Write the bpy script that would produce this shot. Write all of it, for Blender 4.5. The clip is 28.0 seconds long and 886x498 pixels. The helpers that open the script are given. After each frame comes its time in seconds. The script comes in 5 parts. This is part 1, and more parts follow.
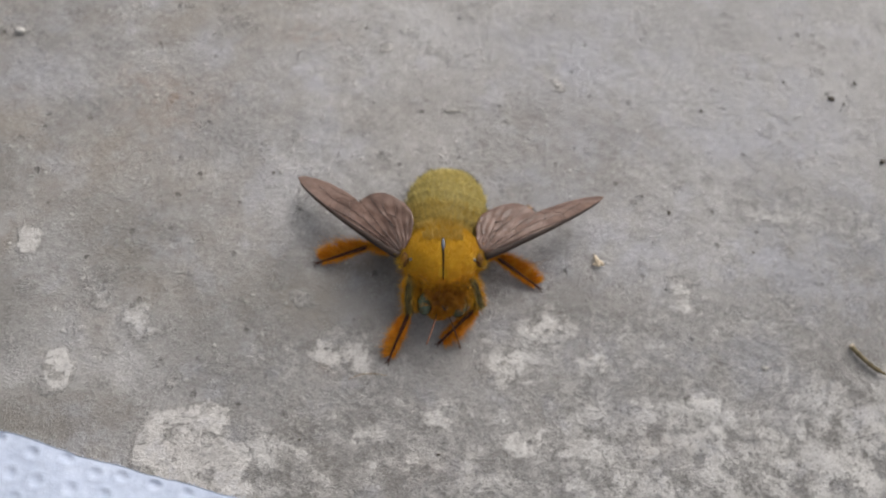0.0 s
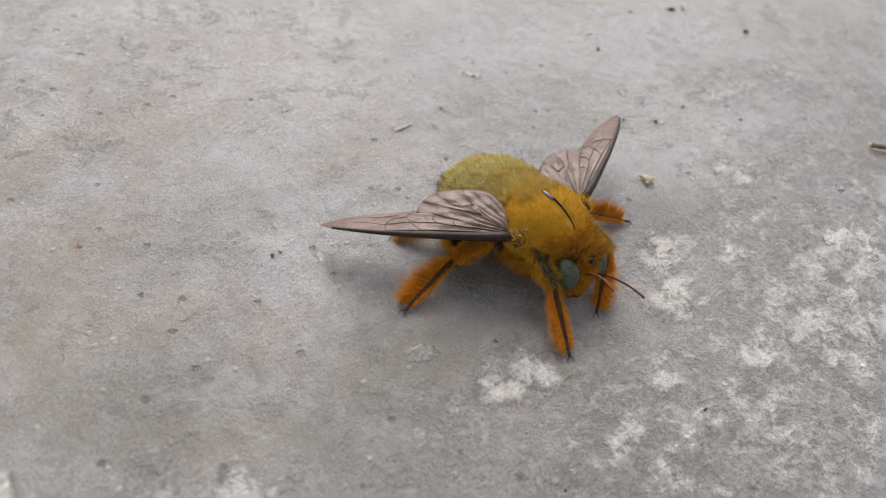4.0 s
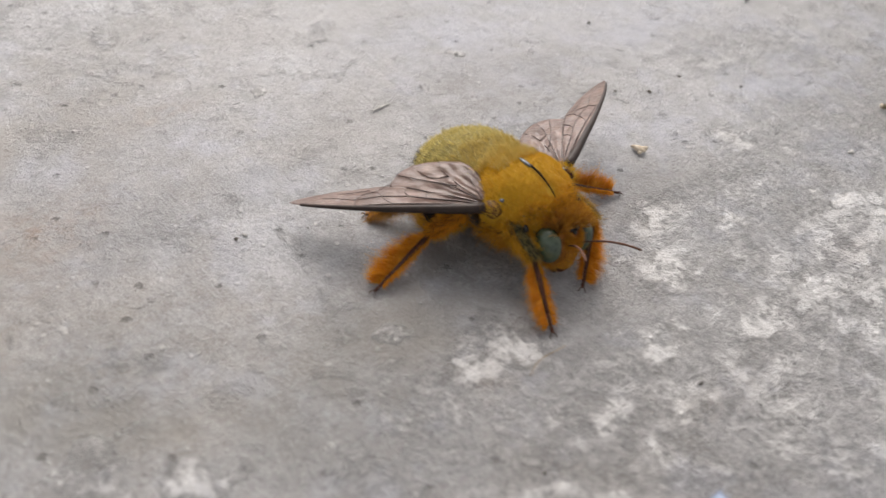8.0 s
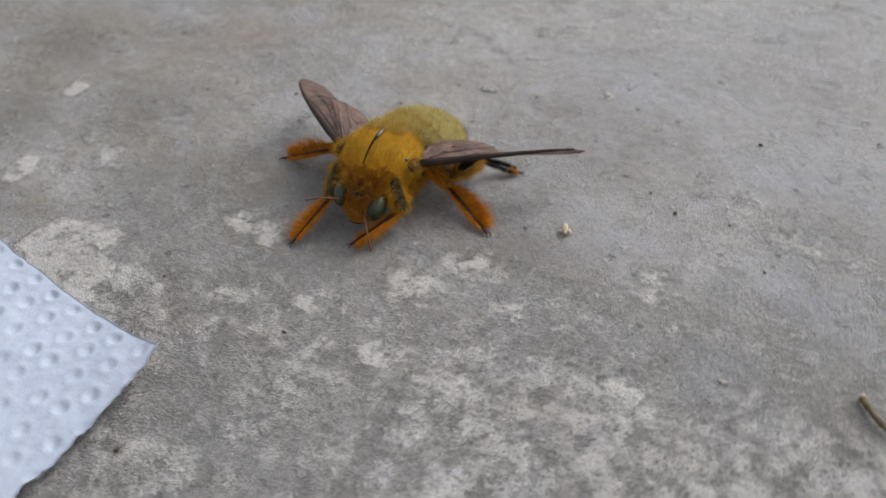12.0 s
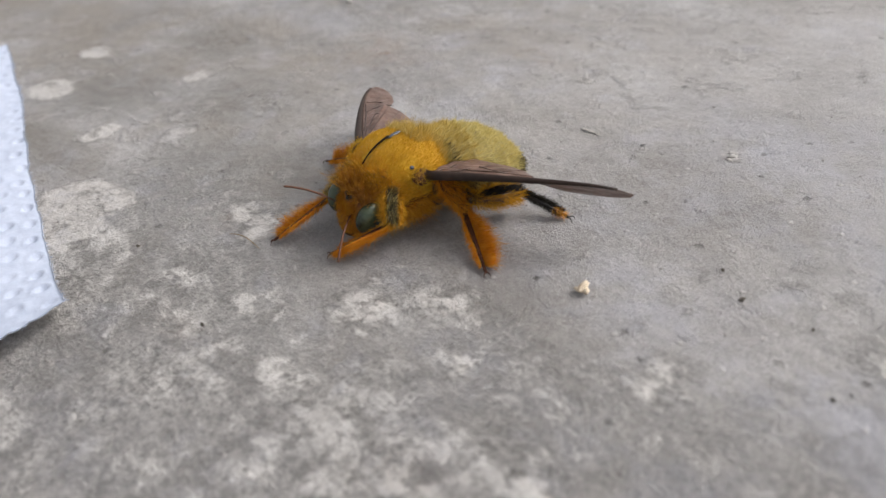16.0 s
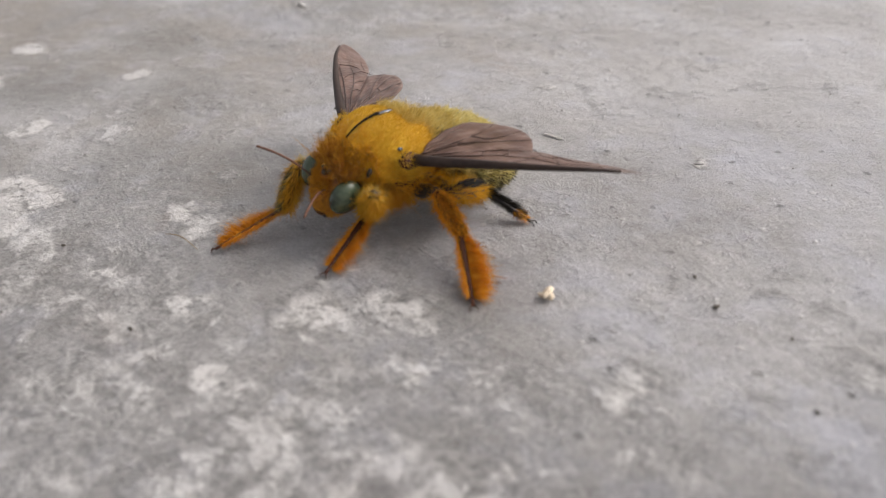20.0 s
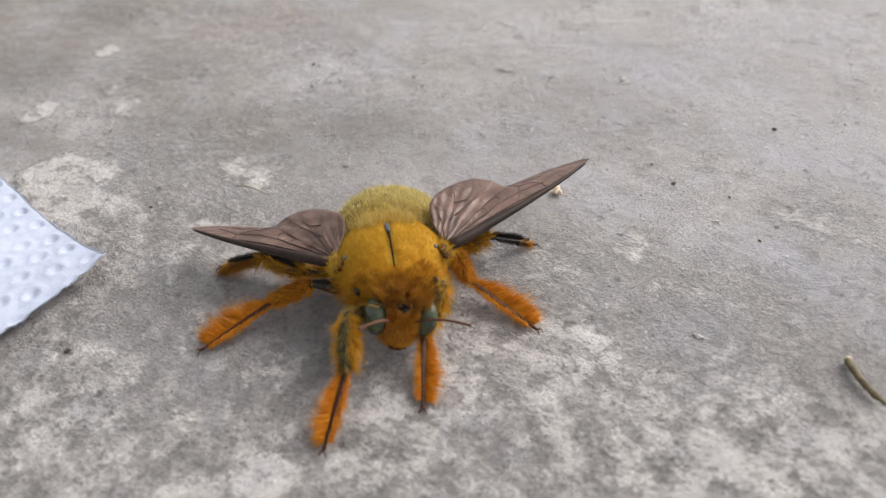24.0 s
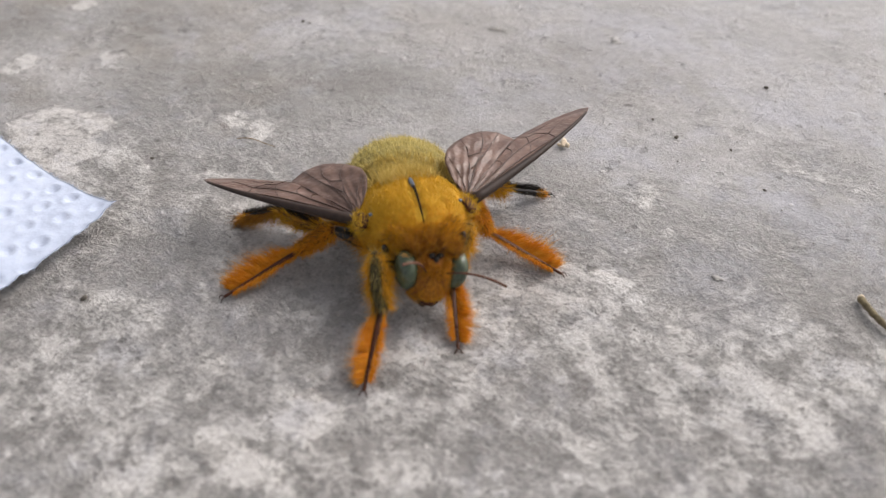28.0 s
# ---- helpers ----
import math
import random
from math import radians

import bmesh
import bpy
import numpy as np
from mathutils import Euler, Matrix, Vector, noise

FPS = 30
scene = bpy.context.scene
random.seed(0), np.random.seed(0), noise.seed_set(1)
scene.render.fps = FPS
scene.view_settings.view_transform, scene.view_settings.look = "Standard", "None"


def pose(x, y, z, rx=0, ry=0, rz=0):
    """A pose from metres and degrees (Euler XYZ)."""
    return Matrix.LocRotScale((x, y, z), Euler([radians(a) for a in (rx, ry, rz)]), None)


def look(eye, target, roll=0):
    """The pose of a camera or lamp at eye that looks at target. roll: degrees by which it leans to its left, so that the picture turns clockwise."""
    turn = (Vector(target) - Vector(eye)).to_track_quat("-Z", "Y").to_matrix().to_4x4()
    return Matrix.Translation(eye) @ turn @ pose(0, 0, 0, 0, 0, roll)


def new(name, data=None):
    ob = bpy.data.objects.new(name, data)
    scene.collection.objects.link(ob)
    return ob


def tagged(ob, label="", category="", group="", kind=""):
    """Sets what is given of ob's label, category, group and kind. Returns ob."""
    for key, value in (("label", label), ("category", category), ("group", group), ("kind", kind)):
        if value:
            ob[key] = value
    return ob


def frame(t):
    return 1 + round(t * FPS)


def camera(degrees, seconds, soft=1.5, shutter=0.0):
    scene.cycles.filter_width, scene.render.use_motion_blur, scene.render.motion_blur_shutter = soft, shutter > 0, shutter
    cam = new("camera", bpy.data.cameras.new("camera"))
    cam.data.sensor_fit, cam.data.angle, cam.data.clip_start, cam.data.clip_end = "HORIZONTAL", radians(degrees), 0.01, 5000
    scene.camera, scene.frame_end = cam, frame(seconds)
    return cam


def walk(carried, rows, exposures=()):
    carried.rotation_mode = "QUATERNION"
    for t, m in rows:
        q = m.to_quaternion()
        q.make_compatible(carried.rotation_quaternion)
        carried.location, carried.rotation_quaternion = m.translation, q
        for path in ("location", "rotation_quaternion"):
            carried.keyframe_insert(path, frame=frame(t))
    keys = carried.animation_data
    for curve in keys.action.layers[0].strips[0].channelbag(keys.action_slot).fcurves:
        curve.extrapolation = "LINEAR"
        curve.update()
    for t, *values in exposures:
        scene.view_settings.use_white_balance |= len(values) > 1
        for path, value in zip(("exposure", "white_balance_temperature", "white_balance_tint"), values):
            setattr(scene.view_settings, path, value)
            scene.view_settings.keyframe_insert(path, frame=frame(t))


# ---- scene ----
# camera: hand-held a hand's width over the floor, positions in millimetres
MM = 0.001
cam = camera(53.94, 28.0, soft=1.2, shutter=0.6)
PATH = [
    (0.0, -0.60, 6.43, 118.86, 22.72, -3.31, 0.19),
    (0.5, -0.76, 4.65, 117.26, 23.04, -3.33, -0.37),
    (1.0, -1.32, 4.95, 118.65, 23.18, -3.51, -0.33),
    (1.5, -4.36, 5.50, 120.38, 22.95, -4.09, -0.55),
    (2.0, -5.69, 0.33, 123.60, 23.68, -4.39, -1.30),
    (2.5, -35.43, 5.15, 111.61, 27.84, -7.38, -10.77),
    (3.0, -50.77, -0.01, 77.74, 38.11, -10.00, -24.71),
    (3.5, -54.44, 6.57, 68.98, 45.80, -8.38, -35.90),
    (5.5, -56.03, 8.05, 70.30, 46.77, -6.23, -41.26),
    (6.0, -55.37, 6.95, 68.74, 46.44, -5.25, -41.40),
    (6.5, -53.80, 7.10, 65.69, 46.25, -4.83, -41.70),
    (7.0, -56.53, 6.37, 60.38, 46.01, -4.95, -41.48),
    (7.5, -53.92, 8.18, 61.08, 46.61, -4.75, -41.34),
    (8.0, -49.00, 3.88, 62.51, 47.59, -3.96, -38.87),
    (8.5, -42.24, -7.21, 64.53, 46.44, -3.29, -33.17),
    (9.0, -31.29, -18.77, 68.12, 45.05, -2.01, -24.80),
    (9.5, -13.31, -31.27, 73.30, 43.25, -0.04, -14.51),
    (10.0, -0.75, -33.20, 74.04, 42.16, -1.16, -3.30),
    (10.5, 16.92, -32.14, 80.17, 41.23, 0.12, 4.13),
    (11.0, 24.41, -32.85, 80.22, 43.87, 2.49, 12.42),
    (11.5, 40.57, -30.81, 76.85, 45.35, 2.95, 18.29),
    (12.0, 53.37, -23.26, 74.89, 46.24, 2.58, 25.76),
    (12.5, 59.57, -17.93, 75.02, 46.43, 3.52, 31.31),
    (14.5, 75.24, 2.08, 56.20, 52.27, 5.34, 48.20),
    (15.0, 73.86, 6.19, 52.61, 53.86, 5.94, 51.01),
    (15.5, 71.58, 5.28, 51.47, 54.47, 5.80, 50.22),
    (16.0, 74.05, 4.62, 51.17, 55.85, 5.52, 49.17),
    (16.5, 74.25, 3.91, 51.02, 56.72, 5.35, 49.34),
    (17.0, 73.92, 4.04, 50.40, 56.78, 5.14, 49.07),
    (17.5, 73.74, 4.16, 50.06, 56.61, 5.14, 49.11),
    (18.0, 73.53, 4.65, 50.13, 56.72, 5.15, 48.87),
    (18.5, 73.63, 4.53, 50.13, 56.87, 5.05, 48.70),
    (19.0, 73.66, 4.27, 49.33, 57.19, 4.62, 48.87),
    (19.5, 70.27, 7.21, 46.17, 57.11, 3.57, 47.37),
    (20.0, 70.60, 6.39, 45.64, 57.60, 3.00, 46.90),
    (20.5, 72.79, 2.96, 45.32, 58.52, 2.37, 47.45),
    (22.5, 64.54, -18.08, 51.91, 53.01, 3.68, 35.18),
    (23.0, 68.89, -21.74, 51.28, 53.57, 2.42, 33.72),
    (23.5, 64.78, -24.46, 54.20, 53.22, 1.88, 33.01),
    (24.0, 66.26, -25.61, 61.13, 51.68, 2.41, 32.17),
    (24.5, 63.39, -28.14, 62.99, 50.84, 2.34, 29.56),
    (25.0, 62.85, -29.36, 61.16, 50.56, 1.10, 28.32),
    (25.5, 62.95, -29.97, 61.09, 50.49, 0.66, 28.54),
    (26.0, 60.91, -31.87, 59.98, 50.25, -0.08, 28.36),
    (26.5, 60.19, -32.42, 58.99, 50.20, -0.11, 28.47),
    (27.0, 59.55, -32.99, 58.49, 50.39, -0.53, 28.62),
    (27.5, 59.06, -32.74, 58.40, 50.34, -0.55, 28.58),
    (28.0, 59.29, -32.93, 58.23, 50.69, -0.34, 28.47),
]
EXPOSURES = [(0.0, 0.30, 6580, 11), (2.2, 0.29, 6580, 11), (3.0, 0.44, 6580, 11), (5.5, 0.6, 6580, 11), (7.0, 0.4, 6580, 11), (8.0, 0.71, 6600, 12), (8.5, 0.6, 6570, 11), (9.5, 0.15, 6450, 10), (11.0, -0.03, 6420, 9.5), (11.5, 0.07, 6410, 9.8), (12.0, 0.16, 6405, 10), (12.5, 0.19, 6400, 10), (14.5, 0.32, 6570, 11), (16.0, 0.5, 6590, 11.5), (17.0, 0.6, 6600, 12), (20.0, 0.66, 6620, 13), (20.5, 0.33, 6600, 12), (22.5, 0.6, 6620, 13), (26.0, 0.64, 6640, 13), (28.0, 0.66, 6640, 13)]
walk(cam, [(t, pose(x * MM, y * MM, z * MM, rx, ry, rz)) for t, x, y, z, rx, ry, rz in PATH], exposures=EXPOSURES)
cam.data.dof.use_dof = True
cam.data.dof.focus_distance = 0.098
cam.data.dof.aperture_fstop = 31.0

# ------------------------------------------------------------------ light
SUN_ELEVATION, SUN_ROTATION = 44.0, 30.0
world = bpy.data.worlds.new("sky")
scene.world = world
world.use_nodes = True
wn, wl = world.node_tree.nodes, world.node_tree.links
sky = wn.new("ShaderNodeTexSky")
sky.sky_type, sky.sun_disc = "NISHITA", False
sky.sun_elevation, sky.sun_rotation = radians(SUN_ELEVATION), radians(SUN_ROTATION)
sky.dust_density, sky.air_density = 4.0, 1.0
soft_sky = wn.new("ShaderNodeHueSaturation")
soft_sky.inputs["Saturation"].default_value = 0.25
wl.new(sky.outputs["Color"], soft_sky.inputs["Color"])
wl.new(soft_sky.outputs["Color"], wn["Background"].inputs["Color"])
wn["Background"].inputs["Strength"].default_value = 0.103

sun = new("sun", bpy.data.lights.new("sun", "SUN"))
sun.data.energy, sun.data.angle, sun.data.color = 1.32, radians(42), (1.0, 0.97, 0.93)
az, el = radians(SUN_ROTATION), radians(SUN_ELEVATION)
sun.matrix_basis = look((math.sin(az) * math.cos(el), math.cos(az) * math.cos(el), math.sin(el)), (0, 0, 0))


# ------------------------------------------------------------------ helpers
def lattice(n, seed):
    return np.random.RandomState(seed).rand(n, n)


def value_noise(x, y, cell, seed=0):
    """Smooth random field between 0 and 1 with features of that many millimetres."""
    g = lattice(256, seed)
    u, v = np.asarray(x, float) / cell, np.asarray(y, float) / cell
    i, j = np.floor(u).astype(int), np.floor(v).astype(int)
    a, b = u - i, v - j
    a, b = a * a * (3 - 2 * a), b * b * (3 - 2 * b)
    i, j = i % 256, j % 256
    k, m = (i + 1) % 256, (j + 1) % 256
    return (g[i, j] * (1 - a) + g[k, j] * a) * (1 - b) + (g[i, m] * (1 - a) + g[k, m] * a) * b


def fbm(x, y, cell, octaves=4, seed=0):
    total, weight = 0.0, 0.0
    for o in range(octaves):
        total = total + value_noise(x, y, cell / 2 ** o, seed + o) * 0.55 ** o
        weight += 0.55 ** o
    return total / weight


def mesh_of(name, verts, faces, materials, smooth=True, slots=None):
    """A mesh from vertices in millimetres."""
    me = bpy.data.meshes.new(name)
    me.from_pydata((np.asarray(verts, float) * MM).tolist(), [], faces if isinstance(faces, list) else faces.tolist())
    for m in materials if isinstance(materials, (list, tuple)) else [materials]:
        me.materials.append(m)
    if smooth:
        me.polygons.foreach_set("use_smooth", [True] * len(me.polygons))
    if slots is not None:
        me.polygons.foreach_set("material_index", np.asarray(slots, np.int32))
    me.update()
    return me


def part(name, geometry, material, parent, label="", smooth=True, slots=None):
    ob = new(name, mesh_of(name, geometry[0], geometry[1], material, smooth, slots))
    ob.parent = parent
    return tagged(ob, label)


def join(*pieces):
    """Several (verts, faces) pieces as one, and the number of the piece for each face."""
    verts, faces, which, base = [], [], [], 0
    for n, (v, f) in enumerate(pieces):
        verts.append(np.asarray(v, float).reshape(-1, 3))
        faces += [[i + base for i in face] for face in (f if isinstance(f, list) else f.tolist())]
        which += [n] * len(f)
        base += len(verts[-1])
    return np.concatenate(verts), faces, which


def sphere(rx, ry, rz, rings=24, sides=36, shape=None):
    """An ellipsoid with its poles on the y axis; shape(unit points) may bend it."""
    pts = [(0, 1, 0)]
    for i in range(1, rings):
        a = math.pi * i / rings
        pts += [(math.sin(a) * math.cos(2 * math.pi * j / sides), math.cos(a), math.sin(a) * math.sin(2 * math.pi * j / sides)) for j in range(sides)]
    pts.append((0, -1, 0))
    unit = np.array(pts)
    v = unit * (rx, ry, rz)
    if shape:
        v = shape(unit, v)
    f = [[0, 1 + (j + 1) % sides, 1 + j] for j in range(sides)]
    for i in range(rings - 2):
        s = 1 + i * sides
        f += [[s + j, s + (j + 1) % sides, s + sides + (j + 1) % sides, s + sides + j] for j in range(sides)]
    s, last = 1 + (rings - 2) * sides, len(pts) - 1
    f += [[s + j, s + (j + 1) % sides, last] for j in range(sides)]
    return v, f


def tube(points, radii, sides=8, flat=1.0):
    """A tube along points with a radius at each, closed at both ends."""
    p = np.asarray(points, float)
    d = np.gradient(p, axis=0)
    d /= np.linalg.norm(d, axis=1)[:, None]
    v, f = [], []
    ref = np.array((0.03, 0.02, 1.0))
    for c, t, r in zip(p, d, radii):
        a = np.cross(t, ref)
        a /= max(np.linalg.norm(a), 1e-6)
        b = np.cross(a, t)
        v += [c + r * (math.cos(2 * math.pi * k / sides) * a + flat * math.sin(2 * math.pi * k / sides) * b) for k in range(sides)]
    for i in range(len(p) - 1):
        s = i * sides
        f += [[s + k, s + (k + 1) % sides, s + sides + (k + 1) % sides, s + sides + k] for k in range(sides)]
    f.append(list(range(sides))[::-1])
    f.append(list(range((len(p) - 1) * sides, len(p) * sides)))
    return np.array(v), f


def turned(geometry, matrix):
    m = np.array(matrix)
    return np.asarray(geometry[0]) @ m[:3, :3].T + m[:3, 3], geometry[1]


def surface_points(geometry, count, rng, keep=None):
    """Random points on a surface with their outward normals."""
    v = np.asarray(geometry[0], float)
    tri = np.array([t for f in geometry[1] for t in ([f[0], f[i], f[i + 1]] for i in range(1, len(f) - 1))])
    a, b, c = v[tri[:, 0]], v[tri[:, 1]], v[tri[:, 2]]
    n = np.cross(b - a, c - a)
    size = np.linalg.norm(n, axis=1)
    if keep is not None:
        size = size * keep((a + b + c) / 3)
    pick = rng.choice(len(tri), count, p=size / size.sum())
    s, t = rng.rand(count), rng.rand(count)
    s, t = np.where(s + t > 1, 1 - s, s), np.where(s + t > 1, 1 - t, t)
    p = a[pick] + s[:, None] * (b - a)[pick] + t[:, None] * (c - a)[pick]
    n = n[pick] / np.linalg.norm(n[pick], axis=1)[:, None]
    middle = v.mean(0)
    flip = ((p - middle) * n).sum(1) < 0
    n[flip] *= -1
    return p, n


def hairs(p, way, length, width, rng, bend=0.25, drift=(0, 0, 0)):
    """One tapered, slightly bent blade for each root; way is the direction, length per hair or one for all."""
    count = len(p)
    way = way / np.linalg.norm(way, axis=1)[:, None]
    length = np.broadcast_to(np.asarray(length, float), (count,))[:, None] * (0.65 + 0.7 * rng.rand(count, 1))
    side = np.cross(way, rng.randn(count, 3))
    side /= np.linalg.norm(side, axis=1)[:, None]
    curl = bend * rng.randn(count, 3) + np.asarray(drift, float)
    mid = p + way * length * 0.55 + curl * length * 0.18
    tip = p + way * length + curl * length * 0.6
    w = width * (0.6 + 0.8 * rng.rand(count, 1))
    v = np.stack([p - side * w, p + side * w, mid - side * w * 0.7, mid + side * w * 0.7, tip], 1).reshape(-1, 3)
    b = np.arange(count)[:, None] * 5
    faces = (b + np.array([0, 1, 3, 2])).tolist() + (b + np.array([2, 3, 4])).tolist()
    return v, faces


def tufted(p, rng, size=0.7, amount=0.5):
    """A lean shared by all hairs whose roots lie close together, so that they gather in tufts."""
    cell = np.floor(p / size).astype(int)
    return (rng.randn(4096, 3) * amount)[(cell * (73, 199, 831)).sum(1) % 4096]


# ------------------------------------------------------------------ materials
def material(name):
    m = bpy.data.materials.new(name)
    m.use_nodes = True
    return m, m.node_tree.nodes, m.node_tree.links, m.node_tree.nodes["Principled BSDF"]


def noise_node(n, l, scale, detail=4.0, rough=0.6, source="Object"):
    c = n.new("ShaderNodeTexCoord")
    t = n.new("ShaderNodeTexNoise")
    t.inputs["Scale"].default_value, t.inputs["Detail"].default_value, t.inputs["Roughness"].default_value = scale, detail, rough
    # each grain size starts from a place of its own, so that they do not line up at the origin
    shift = n.new("ShaderNodeVectorMath")
    shift.operation = "ADD"
    shift.inputs[1].default_value = (0.37 + 0.0007 * scale % 0.9, 0.61 + 0.0013 * scale % 0.7, 0.23)
    l.new(c.outputs[source], shift.inputs[0])
    l.new(shift.outputs["Vector"], t.inputs["Vector"])
    return t.outputs["Fac"]


def ramp_node(n, l, fac, stops):
    r = n.new("ShaderNodeValToRGB")
    e = r.color_ramp.elements
    while len(e) < len(stops):
        e.new(0.5)
    for k, (at, colour) in zip(e, stops):
        k.position, k.color = at, (*colour, 1)
    l.new(fac, r.inputs["Fac"])
    return r.outputs["Color"]


def maths(n, l, kind, a, b=None, clamp=False):
    m = n.new("ShaderNodeMath")
    m.operation, m.use_clamp = kind, clamp
    for socket, value in zip(m.inputs, (a, b)):
        if value is None:
            continue
        if isinstance(value, (int, float)):
            socket.default_value = value
        else:
            l.new(value, socket)
    return m.outputs[0]


def blend(n, l, fac, a, b, kind="MIX"):
    m = n.new("ShaderNodeMix")
    m.data_type, m.blend_type = "RGBA", kind
    for key, value in ((0, fac), (6, a), (7, b)):
        if isinstance(value, (int, float)):
            m.inputs[key].default_value = value
        elif isinstance(value, tuple):
            m.inputs[key].default_value = (*value, 1)
        else:
            l.new(value, m.inputs[key])
    return m.outputs[2]


def bump(n, l, bsdf, height, distance, strength=1.0):
    b = n.new("ShaderNodeBump")
    b.inputs["Distance"].default_value, b.inputs["Strength"].default_value = distance, strength
    l.new(height, b.inputs["Height"])
    l.new(b.outputs["Normal"], bsdf.inputs["Normal"])


def plain(name, stops, scale, rough=0.5, relief=0.0, spec=0.4, coat=0.0, sheen=0.0):
    """A surface whose colour wanders between the stops at the size given by scale (features per metre)."""
    m, n, l, b = material(name)
    fac = noise_node(n, l, scale, 5.0, 0.65)
    l.new(ramp_node(n, l, fac, stops), b.inputs["Base Color"])
    b.inputs["Roughness"].default_value, b.inputs["Specular IOR Level"].default_value = rough, spec
    b.inputs["Coat Weight"].default_value, b.inputs["Sheen Weight"].default_value = coat, sheen
    if relief:
        bump(n, l, b, noise_node(n, l, scale * 4, 4.0), relief)
    return m


def fur_material(name, dark, mid, light, rough=0.55, through_light=0.35, clump=0.8):
    """Hair whose strands each take a colour of their own."""
    m, n, l, b = material(name)
    g = n.new("ShaderNodeNewGeometry")
    broad, tuft = noise_node(n, l, 350.0, 2.0), noise_node(n, l, 1300.0, 2.0)
    own = maths(n, l, "MULTIPLY", g.outputs["Random Per Island"], 0.5)
    fac = maths(n, l, "ADD", own, maths(n, l, "ADD", maths(n, l, "MULTIPLY", broad, 0.3), maths(n, l, "SUBTRACT", maths(n, l, "MULTIPLY", tuft, clump), clump / 2 - 0.1)))
    l.new(ramp_node(n, l, fac, [(0.1, dark), (0.5, mid), (0.95, light)]), b.inputs["Base Color"])
    b.inputs["Roughness"].default_value, b.inputs["Specular IOR Level"].default_value = rough, 0.3
    b.inputs["Sheen Weight"].default_value, b.inputs["Sheen Roughness"].default_value = 0.15, 0.4
    glow = n.new("ShaderNodeBsdfTranslucent")
    mix = n.new("ShaderNodeMixShader")
    mix.inputs["Fac"].default_value = through_light
    l.new(b.inputs["Base Color"].links[0].from_socket, glow.inputs["Color"])
    l.new(b.outputs["BSDF"], mix.inputs[1])
    l.new(glow.outputs["BSDF"], mix.inputs[2])
    l.new(mix.outputs["Shader"], n["Material Output"].inputs["Surface"])
    return m


